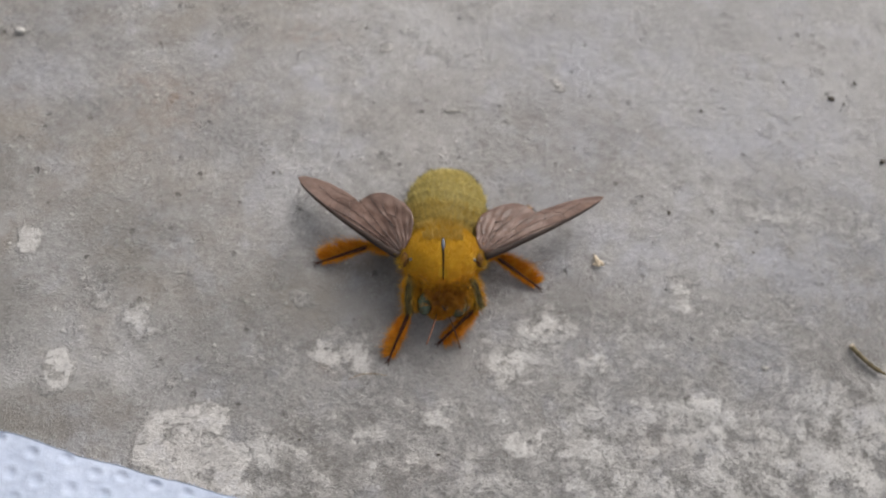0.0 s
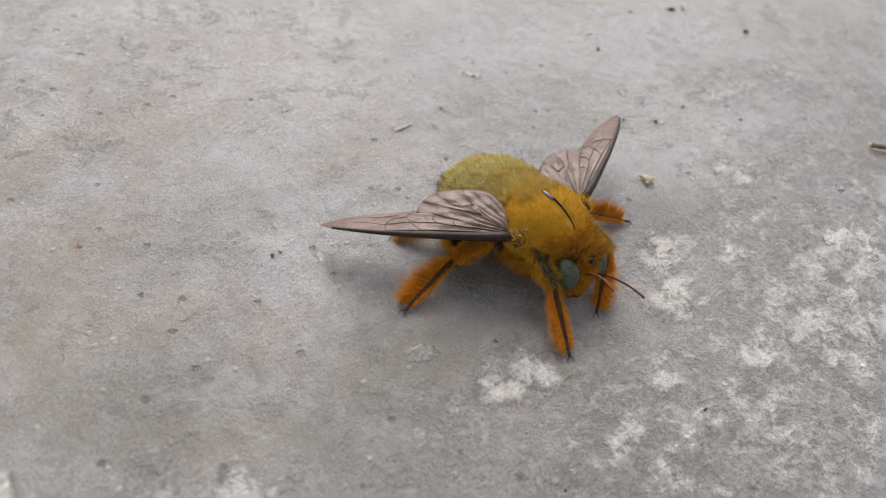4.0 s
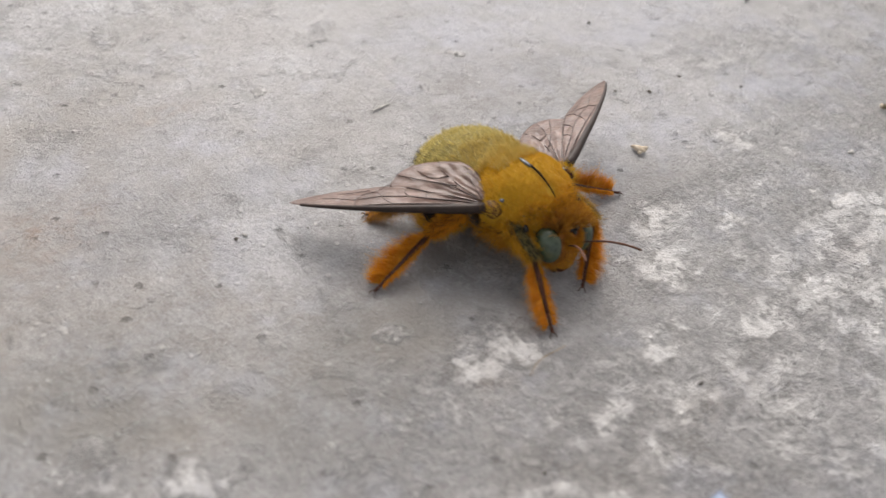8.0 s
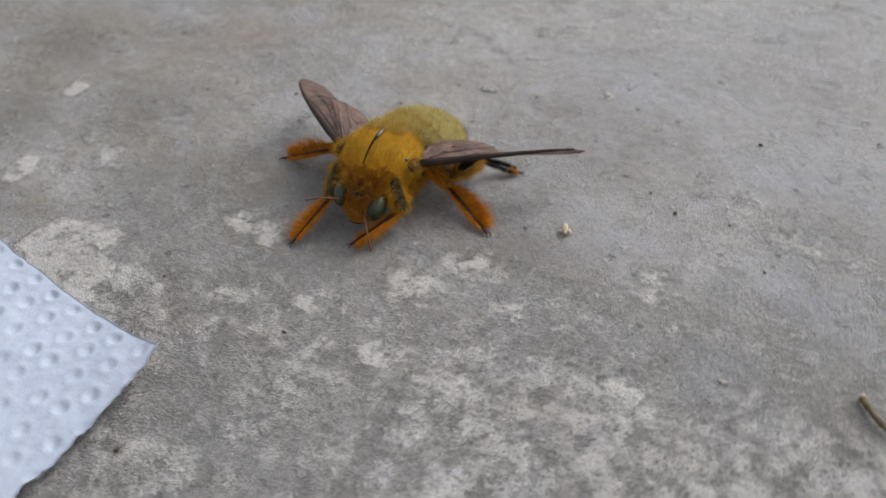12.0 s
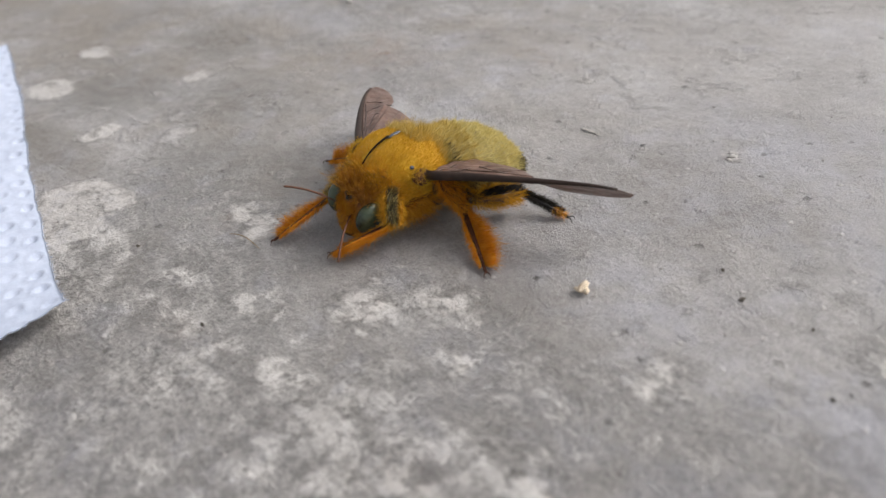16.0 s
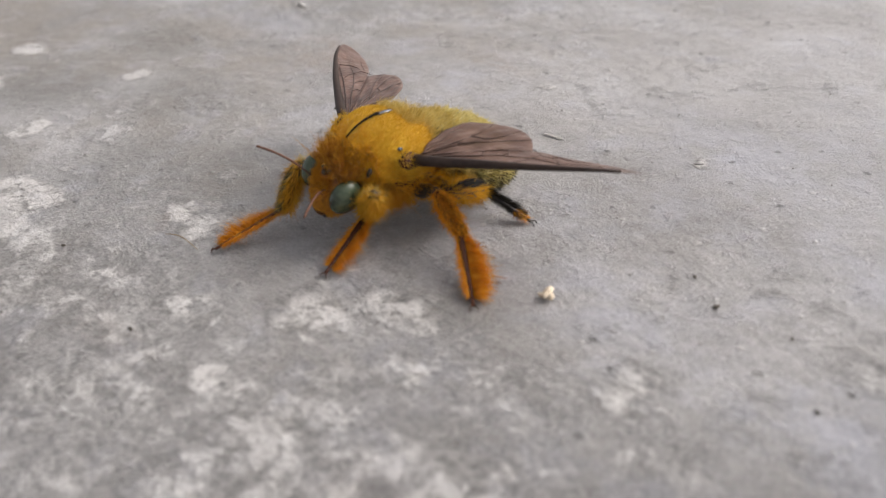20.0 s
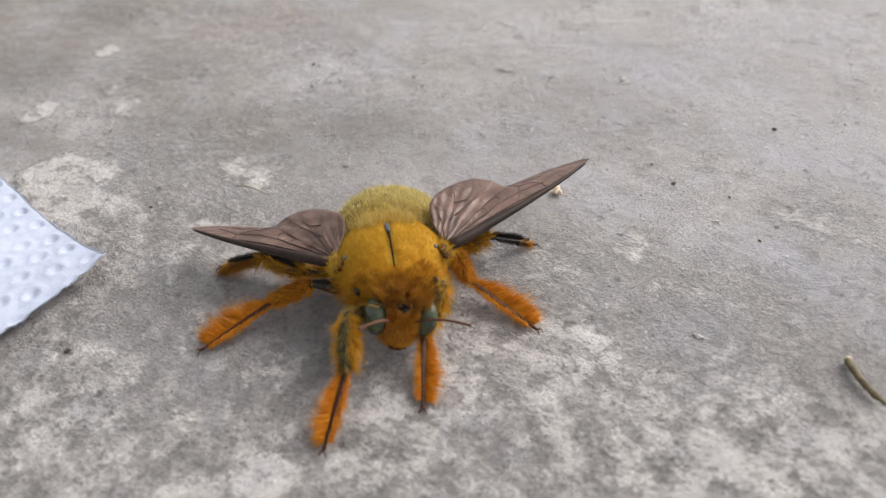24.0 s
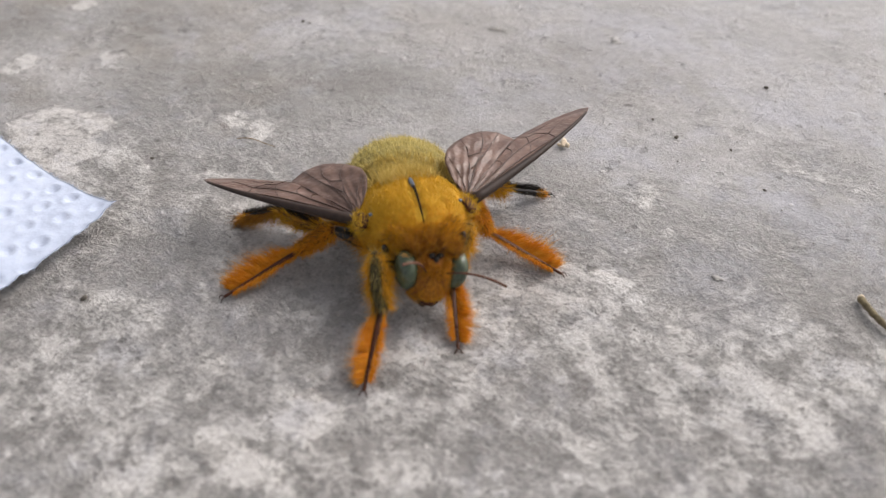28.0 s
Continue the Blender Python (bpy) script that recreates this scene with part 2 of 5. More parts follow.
def concrete_material():
    m, n, l, b = material("weathered_concrete")

    def attribute(key):
        a = n.new("ShaderNodeAttribute")
        a.attribute_name = key
        return a.outputs["Fac"]

    broad, mid, grain, fine = (noise_node(n, l, k, d, r) for k, d, r in ((55, 12, 0.70), (380, 10, 0.70), (1200, 8, 0.72), (3600, 4, 0.7)))

    def mixed(*terms):
        total = None
        for socket, weight in terms:
            term = maths(n, l, "MULTIPLY", maths(n, l, "SUBTRACT", socket, 0.5), weight)
            total = term if total is None else maths(n, l, "ADD", total, term)
        return total

    def stepped(value, low, high):
        r = n.new("ShaderNodeMapRange")
        r.interpolation_type = "SMOOTHSTEP"
        r.inputs["From Min"].default_value, r.inputs["From Max"].default_value = low, high
        l.new(value, r.inputs["Value"])
        return r.outputs["Result"]

    def dots(scale, outer, inner, share):
        """Round marks in a share of the cells of a net with that many cells to the metre."""
        v, c = n.new("ShaderNodeTexVoronoi"), n.new("ShaderNodeTexCoord")
        v.inputs["Scale"].default_value = scale
        l.new(c.outputs["Object"], v.inputs["Vector"])
        pick = n.new("ShaderNodeSeparateColor")
        l.new(v.outputs["Color"], pick.inputs["Color"])
        size = maths(n, l, "ADD", v.outputs["Distance"], maths(n, l, "ADD", maths(n, l, "MULTIPLY", pick.outputs["Green"], 0.06), mixed((fine, 0.25))))
        return maths(n, l, "MULTIPLY", stepped(size, outer, inner), stepped(pick.outputs["Red"], 1 - share, 1 - share + 0.1))

    def times(value, k):
        return maths(n, l, "MULTIPLY", value, k)

    wide = noise_node(n, l, 24, 6, 0.6)
    tone = maths(n, l, "ADD", mixed((wide, 0.75), (broad, 0.95), (mid, 0.55), (grain, 0.5), (fine, 0.75)), 0.5)
    base = ramp_node(n, l, tone, [(0.24, (0.190, 0.177, 0.162)), (0.5, (0.350, 0.336, 0.324)), (0.74, (0.55, 0.537, 0.53))])
    cool = stepped(noise_node(n, l, 85, 8, 0.65), 0.48, 0.64)
    base = blend(n, l, maths(n, l, "MULTIPLY", cool, maths(n, l, "ADD", times(attribute("cool"), 0.45), 0.25)), base, (0.36, 0.362, 0.398))
    warm = stepped(noise_node(n, l, 45, 8, 0.66), 0.42, 0.62)
    base = blend(n, l, maths(n, l, "MULTIPLY", warm, maths(n, l, "ADD", times(attribute("tan"), 0.5), 0.22)), base, (0.29, 0.252, 0.205))
    # broad tone that pales the slab towards its far right
    base = blend(n, l, times(attribute("far_pale"), 0.5), base, (0.43, 0.42, 0.416))
    base = blend(n, l, times(attribute("veil"), 0.55), base, (0.44, 0.44, 0.475))
    base = blend(n, l, times(attribute("damp_shade"), 0.72), base, (0.180, 0.168, 0.148))
    rust = maths(n, l, "MULTIPLY", attribute("rust"), stepped(mid, 0.35, 0.75))
    base = blend(n, l, times(rust, 0.8), base, (0.27, 0.185, 0.120))
    blots = noise_node(n, l, 330, 3, 0.5)
    lime = maths(n, l, "ADD", attribute("lime"), mixed((broad, 0.9), (blots, 1.2), (mid, 1.5), (grain, 1.6), (fine, 0.5)))
    crust = stepped(lime, 0.18, 0.84)
    pale = ramp_node(n, l, maths(n, l, "ADD", mixed((grain, 0.6), (mid, 0.6), (broad, 0.5)), 0.5), [(0.32, (0.44, 0.418, 0.395)), (0.5, (0.65, 0.623, 0.590)), (0.70, (0.77, 0.75, 0.72))])
    base = blend(n, l, maths(n, l, "MULTIPLY", attribute("lime"), 0.62, True), base, (0.46, 0.446, 0.434))
    thick = maths(n, l, "ADD", times(stepped(attribute("lime"), 0.62, 0.84), 0.30), 0.50)
    base = blend(n, l, maths(n, l, "MULTIPLY", crust, thick), base, pale)
    # bluish bloom that lies over lime and bare slab alike
    bloom = stepped(noise_node(n, l, 140, 8, 0.68), 0.52, 0.66)
    base = blend(n, l, times(bloom, 0.28), base, (0.50, 0.505, 0.56))
    pits = stepped(grain, 0.40, 0.30)
    base = blend(n, l, times(pits, 0.4), base, (0.10, 0.093, 0.082))
    gaps = maths(n, l, "MULTIPLY", stepped(maths(n, l, "ADD", blots, mixed((mid, 0.6), (grain, 0.4))), 0.46, 0.34), stepped(maths(n, l, "ADD", attribute("lime"), mixed((broad, 1.0))), 0.08, 0.35))
    base = blend(n, l, times(gaps, 0.36), base, (0.165, 0.150, 0.130))
    crumbs = maths(n, l, "MULTIPLY", stepped(noise_node(n, l, 1900, 5, 0.68), 0.46, 0.36), stepped(maths(n, l, "ADD", attribute("lime"), mixed((broad, 1.2))), 0.05, 0.3))
    base = blend(n, l, times(crumbs, 0.42), base, (0.17, 0.157, 0.140))
    pocks, grains = dots(330, 0.19, 0.09, 0.32), dots(620, 0.26, 0.12, 0.22)
    base = blend(n, l, times(pocks, 0.55), base, (0.12, 0.112, 0.10))
    base = blend(n, l, times(grains, 0.45), base, (0.58, 0.56, 0.53))
    specks = stepped(fine, 0.62, 0.72)
    base = blend(n, l, times(specks, 0.5), base, (0.60, 0.585, 0.56))
    l.new(base, b.inputs["Base Color"])
    b.inputs["Specular IOR Level"].default_value = 0.7
    l.new(maths(n, l, "ADD", maths(n, l, "MULTIPLY", mid, 0.3), 0.21), b.inputs["Roughness"])
    relief = maths(n, l, "ADD", mixed((mid, 0.8), (grain, 0.75), (fine, 0.65)), maths(n, l, "ADD", times(crust, 0.5), maths(n, l, "SUBTRACT", times(grains, 0.35), times(pocks, 0.7))))
    bump(n, l, b, relief, 0.00037, 1.0)
    return m


def tissue_material():
    m, n, l, b = material("tissue_paper")
    l.new(ramp_node(n, l, noise_node(n, l, 700, 5, 0.7), [(0.3, (0.50, 0.565, 0.70)), (0.7, (0.61, 0.67, 0.80))]), b.inputs["Base Color"])
    b.inputs["Roughness"].default_value, b.inputs["Specular IOR Level"].default_value = 0.9, 0.1
    b.inputs["Subsurface Weight"].default_value, b.inputs["Subsurface Radius"].default_value = 0.15, (0.001, 0.001, 0.001)
    bump(n, l, b, noise_node(n, l, 900, 4, 0.6), 0.00009, 0.7)
    return m


def wing_material():
    m, n, l, b = material("smoky_wing_membrane")
    fac = noise_node(n, l, 420, 4, 0.6)
    l.new(ramp_node(n, l, fac, [(0.3, (0.115, 0.068, 0.052)), (0.55, (0.205, 0.127, 0.099)), (0.8, (0.32, 0.207, 0.165))]), b.inputs["Base Color"])
    b.inputs["Roughness"].default_value, b.inputs["Specular IOR Level"].default_value = 0.31, 0.37
    b.inputs["Alpha"].default_value = 0.82
    # fine pleats that fan out from the hinge, and a broader crumple
    c, split = n.new("ShaderNodeTexCoord"), n.new("ShaderNodeSeparateXYZ")
    l.new(c.outputs["Object"], split.inputs["Vector"])
    out = maths(n, l, "ABSOLUTE", split.outputs["X"])
    fan = maths(n, l, "ARCTAN2", split.outputs["Y"], maths(n, l, "ADD", out, 0.0015))
    wobble = maths(n, l, "MULTIPLY", noise_node(n, l, 500, 3, 0.6), 5.0)
    pleats = maths(n, l, "SINE", maths(n, l, "ADD", maths(n, l, "MULTIPLY", fan, 46.0), wobble))
    crumple = noise_node(n, l, 340, 3, 0.55)
    bump(n, l, b, maths(n, l, "ADD", maths(n, l, "MULTIPLY", pleats, 0.075), maths(n, l, "ADD", crumple, maths(n, l, "MULTIPLY", noise_node(n, l, 2400, 3), 0.16))), 0.0005, 0.9)
    return m


def eye_material():
    m, n, l, b = material("grey_green_compound_eye")
    l.new(ramp_node(n, l, noise_node(n, l, 900, 3), [(0.3, (0.020, 0.030, 0.016)), (0.5, (0.058, 0.080, 0.045)), (0.8, (0.105, 0.128, 0.078))]), b.inputs["Base Color"])
    b.inputs["Roughness"].default_value, b.inputs["Specular IOR Level"].default_value = 0.22, 0.6
    v = n.new("ShaderNodeTexVoronoi")
    v.inputs["Scale"].default_value = 12000
    c = n.new("ShaderNodeTexCoord")
    l.new(c.outputs["Object"], v.inputs["Vector"])
    bump(n, l, b, v.outputs["Distance"], 0.00002, 0.4)
    return m


CONCRETE, TISSUE, WING, EYE = concrete_material(), tissue_material(), wing_material(), eye_material()
SKIN = plain("black_chitin", [(0.3, (0.012, 0.010, 0.009)), (0.8, (0.035, 0.028, 0.022))], 900, 0.28, 0.00003, 0.5)
CREASE = plain("matt_black_cuticle", [(0.3, (0.008, 0.007, 0.006)), (0.8, (0.02, 0.016, 0.012))], 900, 0.8, 0.0, 0.1)
BROWN = plain("brown_chitin", [(0.3, (0.035, 0.011, 0.005)), (0.8, (0.10, 0.030, 0.010))], 1200, 0.5, 0.00003, 0.25)
BARE = plain("bare_blue_grey_chitin", [(0.3, (0.05, 0.06, 0.075)), (0.8, (0.16, 0.18, 0.21))], 1500, 0.18, 0.0, 0.6)
VEIN = plain("brown_wing_vein", [(0.3, (0.048, 0.027, 0.02)), (0.8, (0.115, 0.068, 0.051))], 900, 0.35)
EDGE = plain("dark_wing_edge", [(0.3, (0.022, 0.014, 0.011)), (0.8, (0.06, 0.038, 0.029))], 900, 0.55, 0.0, 0.25)
FACE = plain("orange_face_cuticle", [(0.3, (0.16, 0.05, 0.008)), (0.55, (0.36, 0.13, 0.012)), (0.8, (0.50, 0.22, 0.02))], 900, 0.5, 0.00006)
THORAX_SKIN = plain("ochre_thorax_velvet", [(0.3, (0.43, 0.235, 0.010)), (0.7, (0.57, 0.335, 0.015))], 700, 0.7, 0.00008, 0.2, 0, 0.2)
ABDOMEN_SKIN = plain("olive_abdomen_velvet", [(0.3, (0.17, 0.135, 0.04)), (0.7, (0.34, 0.27, 0.08))], 700, 0.6, 0.00006, 0.3)
OCHRE_FUR = fur_material("ochre_fur", (0.50, 0.28, 0.014), (0.69, 0.425, 0.028), (0.82, 0.57, 0.075), clump=0.35)
OLIVE_FUR = fur_material("olive_yellow_fur", (0.48, 0.39, 0.115), (0.67, 0.565, 0.20), (0.84, 0.75, 0.40))
ORANGE_FUR = fur_material("orange_leg_fringe", (0.52, 0.175, 0.007), (0.78, 0.335, 0.015), (0.92, 0.55, 0.07), through_light=0.45)
AMBER_FUR = fur_material("amber_face_fur", (0.38, 0.14, 0.010), (0.64, 0.30, 0.02), (0.80, 0.48, 0.06))
HONEY_FUR = fur_material("honey_fur", (0.46, 0.205, 0.010), (0.69, 0.36, 0.018), (0.84, 0.52, 0.055))
RUST_FUR = fur_material("rusty_face_fur", (0.15, 0.055, 0.008), (0.40, 0.17, 0.013), (0.70, 0.38, 0.045))
PALE_FUR = fur_material("pale_yellow_fur", (0.42, 0.29, 0.06), (0.63, 0.47, 0.12), (0.76, 0.63, 0.26))
GREY_FUR = fur_material("dusky_leg_hair", (0.03, 0.026, 0.014), (0.095, 0.08, 0.04), (0.28, 0.22, 0.09))
BLACK_FUR = fur_material("black_bristles", (0.008, 0.007, 0.006), (0.02, 0.016, 0.012), (0.05, 0.04, 0.03))

# ------------------------------------------------------------------ the floor
# pale and faint lime spots, limy patches and fields, bluish veils, rusty stains, damp stains with painted shade round
# the bee: centre and half axes in millimetres
SPOTS = [(-53.6, 56.3, 2.2, 1.9), (-47.0, 36.8, 2.3, 3.3), (-29.0, 26.8, 6.6, 5.4), (-23.5, 23.5, 5.0, 4.4), (-25.5, 30.5, 3.0, 2.4), (-3.0, 91.9, 1.1, 1.1), (-70.1, 38.2, 5.0, 3.6),
         (-80.0, 49.5, 3.4, 2.6), (25.0, 85.4, 1.1, 1.2), (23.8, -1.9, 4.6, 2.2), (26.3, 4.6, 2.8, 2.8), (43.0, 34.0, 2.4, 1.5)]
FAINT = [(-42.6, 50.2, 2.7, 2.9), (-43.0, 46.8, 2.0, 1.4), (-36.6, 44.6, 1.9, 3.0), (-33.7, 42.3, 1.7, 0.7), (-13.6, 48.0, 2.2, 1.6), (-31.4, 36.2, 1.0, 1.1), (-45.0, 43.0, 0.7, 0.6), (-33.0, 38.6, 0.6, 0.6), (-52.0, 49.0, 0.8, 0.7)]
PATCHES = [(-6.9, 39.6, 5.0, 3.6), (-11.0, 40.5, 3.0, 2.4), (14.6, 38.5, 5.0, 4.4), (28.0, 38.6, 3.9, 2.8), (20.6, 44.4, 5.6, 2.8), (42.4, 49.6, 3.0, 3.3),
           (37.0, 22.8, 3.8, 3.0), (6.7, 31.2, 4.7, 3.0), (-4.9, 28.0, 5.0, 2.6), (17.4, 28.0, 5.4, 2.8), (43.2, 15.4, 3.0, 3.2), (35.0, 17.4, 3.6, 2.6),
           (54.2, 19.4, 2.6, 2.6), (64.4, 25.0, 2.2, 2.3), (47.6, 12.9, 4.4, 2.6), (30.0, -3.4, 4.0, 2.2), (-2.0, 6.5, 5.0, 2.6), (15.2, 5.5, 3.4, 2.2),
           (57.0, 63.6, 5.0, 3.0), (71.2, 62.0, 3.0, 3.4)]
FIELDS = [(-49.8, 80.1, 5.2, 2.7), (-27.3, 74.2, 5.2, 2.5), (-6.4, 75.9, 2.2, 1.5), (59.3, 64.5, 6.3, 6.0), (68.7, 61.9, 5.4, 7.0), (5.9, 25.1, 16.9, 5.3),
          (36.7, 24.7, 9.4, 4.6), (33.5, 43.0, 10.0, 5.2), (-62.8, 93.4, 5.0, 4.0), (33.9, 20.3, 5.3, 5.1), (-2.6, 31.0, 12.3, 5.6), (24.7, 1.5, 9.1, 3.8),
          (42.2, 15.2, 6.5, 4.0), (54.0, 18.7, 5.9, 3.9), (-3.4, 21.0, 10.7, 6.4), (9.9, 1.8, 7.0, 4.6), (18.6, 67.1, 3.4, 2.2), (-26.5, 96.2, 5.5, 1.6)]
VEILS = [(-30.6, 90.6, 3.4, 4.0), (-15.4, 86.6, 4.4, 2.9), (-9.8, 73.5, 5.0, 3.6), (34.0, 58.0, 9.0, 5.0), (60.0, 78.0, 12.0, 8.0), (30.0, 90.0, 16.0, 8.0), (-22.5, 27.5, 2.6, 2.4),
         (12.0, 44.0, 7.0, 2.6), (-58.0, 84.0, 7.0, 4.0), (33.0, 31.0, 6.0, 3.4), (8.0, 10.0, 9.0, 5.0)]
# the last entry is only a brown tint near where the bee settles
RUSTY = [(-37.8, 81.1, 7.9, 5.3), (-14.8, 93.9, 5.5, 2.3), (36.4, 28.0, 4.2, 2.8), (-9.5, 38.4, 3.6, 2.2), (3.2, 23.8, 4.5, 2.2)]
# the ones at (26, 48) and (0, 56) also paint in the bee's shadow
DAMP_AND_SHADE = [(-40.4, 56.9, 11.4, 8.3), (-24.3, 43.0, 10.2, 9.3), (-47.0, 30.4, 12.0, 5.0), (-17.5, 49.0, 5.0, 6.0), (-8.7, 46.5, 8.7, 4.0), (26.0, 48.0, 5.0, 4.0), (0.0, 56.0, 12.0, 8.0),
        (37.0, 36.2, 5.6, 3.6), (-60.0, 45.0, 12.0, 9.0), (-66.0, 66.0, 10.0, 7.0), (23.0, 33.4, 3.6, 1.8), (31.0, 12.0, 4.0, 2.0)]
PITS = [(-33.5, 56.6, 0.9), (50.9, 30.9, 0.9), (-12.7, 27.5, 0.8), (53.8, 39.2, 1.0), (47.6, 63.6, 0.5), (-61.6, 70.0, 0.7), (17.6, 30.6, 0.4), (62.0, 52.0, 0.5)]


def stain(x, y, places, soft):
    """How far each point lies within any of the ragged ellipses: 1 inside, 0 outside."""
    wx = x + 3.2 * (fbm(x, y, 4, 5, 11) - 0.5)
    wy = y + 3.2 * (fbm(x, y, 4, 5, 23) - 0.5)
    best = np.zeros_like(x)
    for cx, cy, a, b in places:
        d = np.hypot((wx - cx) / a, (wy - cy) / b)
        best = np.maximum(best, np.clip((1 + soft - d) / (2 * soft), 0, 1))
    return best * best * (3 - 2 * best)


def spaced(low, high, step):
    near = np.arange(low, high + step / 2, step)
    far = np.cumsum(step * 1.35 ** np.arange(1, 44))
    return np.concatenate([low - far[::-1], near, high + far])


def build_floor():
    gx, gy = np.meshgrid(spaced(-100, 112, 0.5), spaced(-30, 190, 0.5), indexing="ij")
    x, y = gx.ravel(), gy.ravel()
    close = np.exp(-(np.maximum(np.hypot(x - 10, y - 70) - 130, 0) / 60) ** 2)
    # the near part of the slab is limy all over, the far part cleaner with scattered flecks
    near = np.clip((46 - y + 0.12 * x + 22 * (fbm(x, y, 16, 3, 5) - 0.5)) / 18, 0, 1) * np.clip((x + 34) / 14, 0, 1)
    dense = np.maximum((0.70 + 0.5 * fbm(x, y, 9, 3, 15)) * near, stain(x, y, FIELDS, 0.9) * np.where(y > 58, 0.55, 0.9))
    ragged = 0.5 * fbm(x, y, 5.0, 4, 31) + 0.5 * fbm(x, y, 1.9, 3, 37)
    flecks = np.clip((ragged - 0.60 + 0.15 * dense + 0.03 * np.clip((24 - y) / 12, 0, 1)) / 0.08, 0, 1)
    patches = stain(x, y, PATCHES, 0.7) * np.where(y > 58, 0.7, 1.0) * np.clip((ragged - 0.34) / 0.08, 0, 1)
    lime = np.maximum(0.98 * stain(x, y, SPOTS, 0.22) * (0.75 + 0.5 * fbm(x, y, 2.2, 3, 67)), (0.34 + 0.28 * dense) * flecks)
    lime = np.maximum(lime, 0.60 * stain(x, y, FAINT, 0.3) * (0.7 + 0.6 * fbm(x, y, 1.8, 3, 69)))
    lime = np.maximum(np.maximum(lime, 0.82 * patches), 0.66 * dense)
    lime *= close
    damp_shade = stain(x, y, DAMP_AND_SHADE, 0.7) * 0.85
    rust = stain(x, y, RUSTY, 0.8) * (0.5 + fbm(x, y, 3, 3, 77))
    veil = stain(x, y, VEILS, 0.8) * np.clip((fbm(x, y, 2.4, 3, 81) - 0.25) / 0.4, 0, 1)
    # the slab is browner on one side, greyer on the other, and paler towards the far right
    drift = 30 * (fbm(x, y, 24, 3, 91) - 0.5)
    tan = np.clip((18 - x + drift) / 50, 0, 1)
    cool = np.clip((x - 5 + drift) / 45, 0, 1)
    far_pale = np.clip((y - 50 + drift) / 45, 0, 1) * np.clip((x + 45 + drift) / 90, 0, 1)
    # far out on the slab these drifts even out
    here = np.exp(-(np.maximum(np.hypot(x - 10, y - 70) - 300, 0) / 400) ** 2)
    tan, cool, far_pale = (0.4 + (v - 0.4) * here for v in (tan, cool, far_pale))
    z = 0.22 * (fbm(x, y, 1.6, 3, 3) - 0.5) + 0.5 * (fbm(x, y, 18, 3, 7) - 0.5) + 0.09 * lime
    for cx, cy, r in PITS:
        z -= 0.35 * np.exp(-(np.hypot(x - cx, y - cy) / r) ** 4)
    # a thin scratch across the slab
    t = np.clip(((x - 34.7) * 14.5 + (y - 28.5) * 13.6) / (14.5 ** 2 + 13.6 ** 2), 0, 1)
    scratch = np.exp(-(np.hypot(x - 34.7 - 14.5 * t, y - 28.5 - 13.6 * t) / 0.42) ** 2) * np.clip((fbm(x, y, 2.5, 3, 97) - 0.3) / 0.2, 0, 1)
    z -= 0.22 * scratch
    # the scratch line is darkened through the same mask
    damp_shade = np.maximum(damp_shade, 0.6 * scratch)
    z = z * close - 0.12
    nx, ny = gx.shape
    i = np.arange(nx - 1)[:, None] * ny + np.arange(ny - 1)[None]
    faces = np.stack([i, i + ny, i + ny + 1, i + 1], -1).reshape(-1, 4)
    me = mesh_of("floor", np.stack([x, y, z], 1), faces, CONCRETE)
    for key, values in (("lime", lime), ("damp_shade", damp_shade), ("rust", rust), ("veil", veil), ("tan", tan), ("cool", cool), ("far_pale", far_pale)):
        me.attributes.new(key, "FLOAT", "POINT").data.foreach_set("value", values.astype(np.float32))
    ob = new("floor", me)
    return tagged(ob, "weathered grey concrete slab with pale lime spots", "floor", kind="structure")


build_floor()


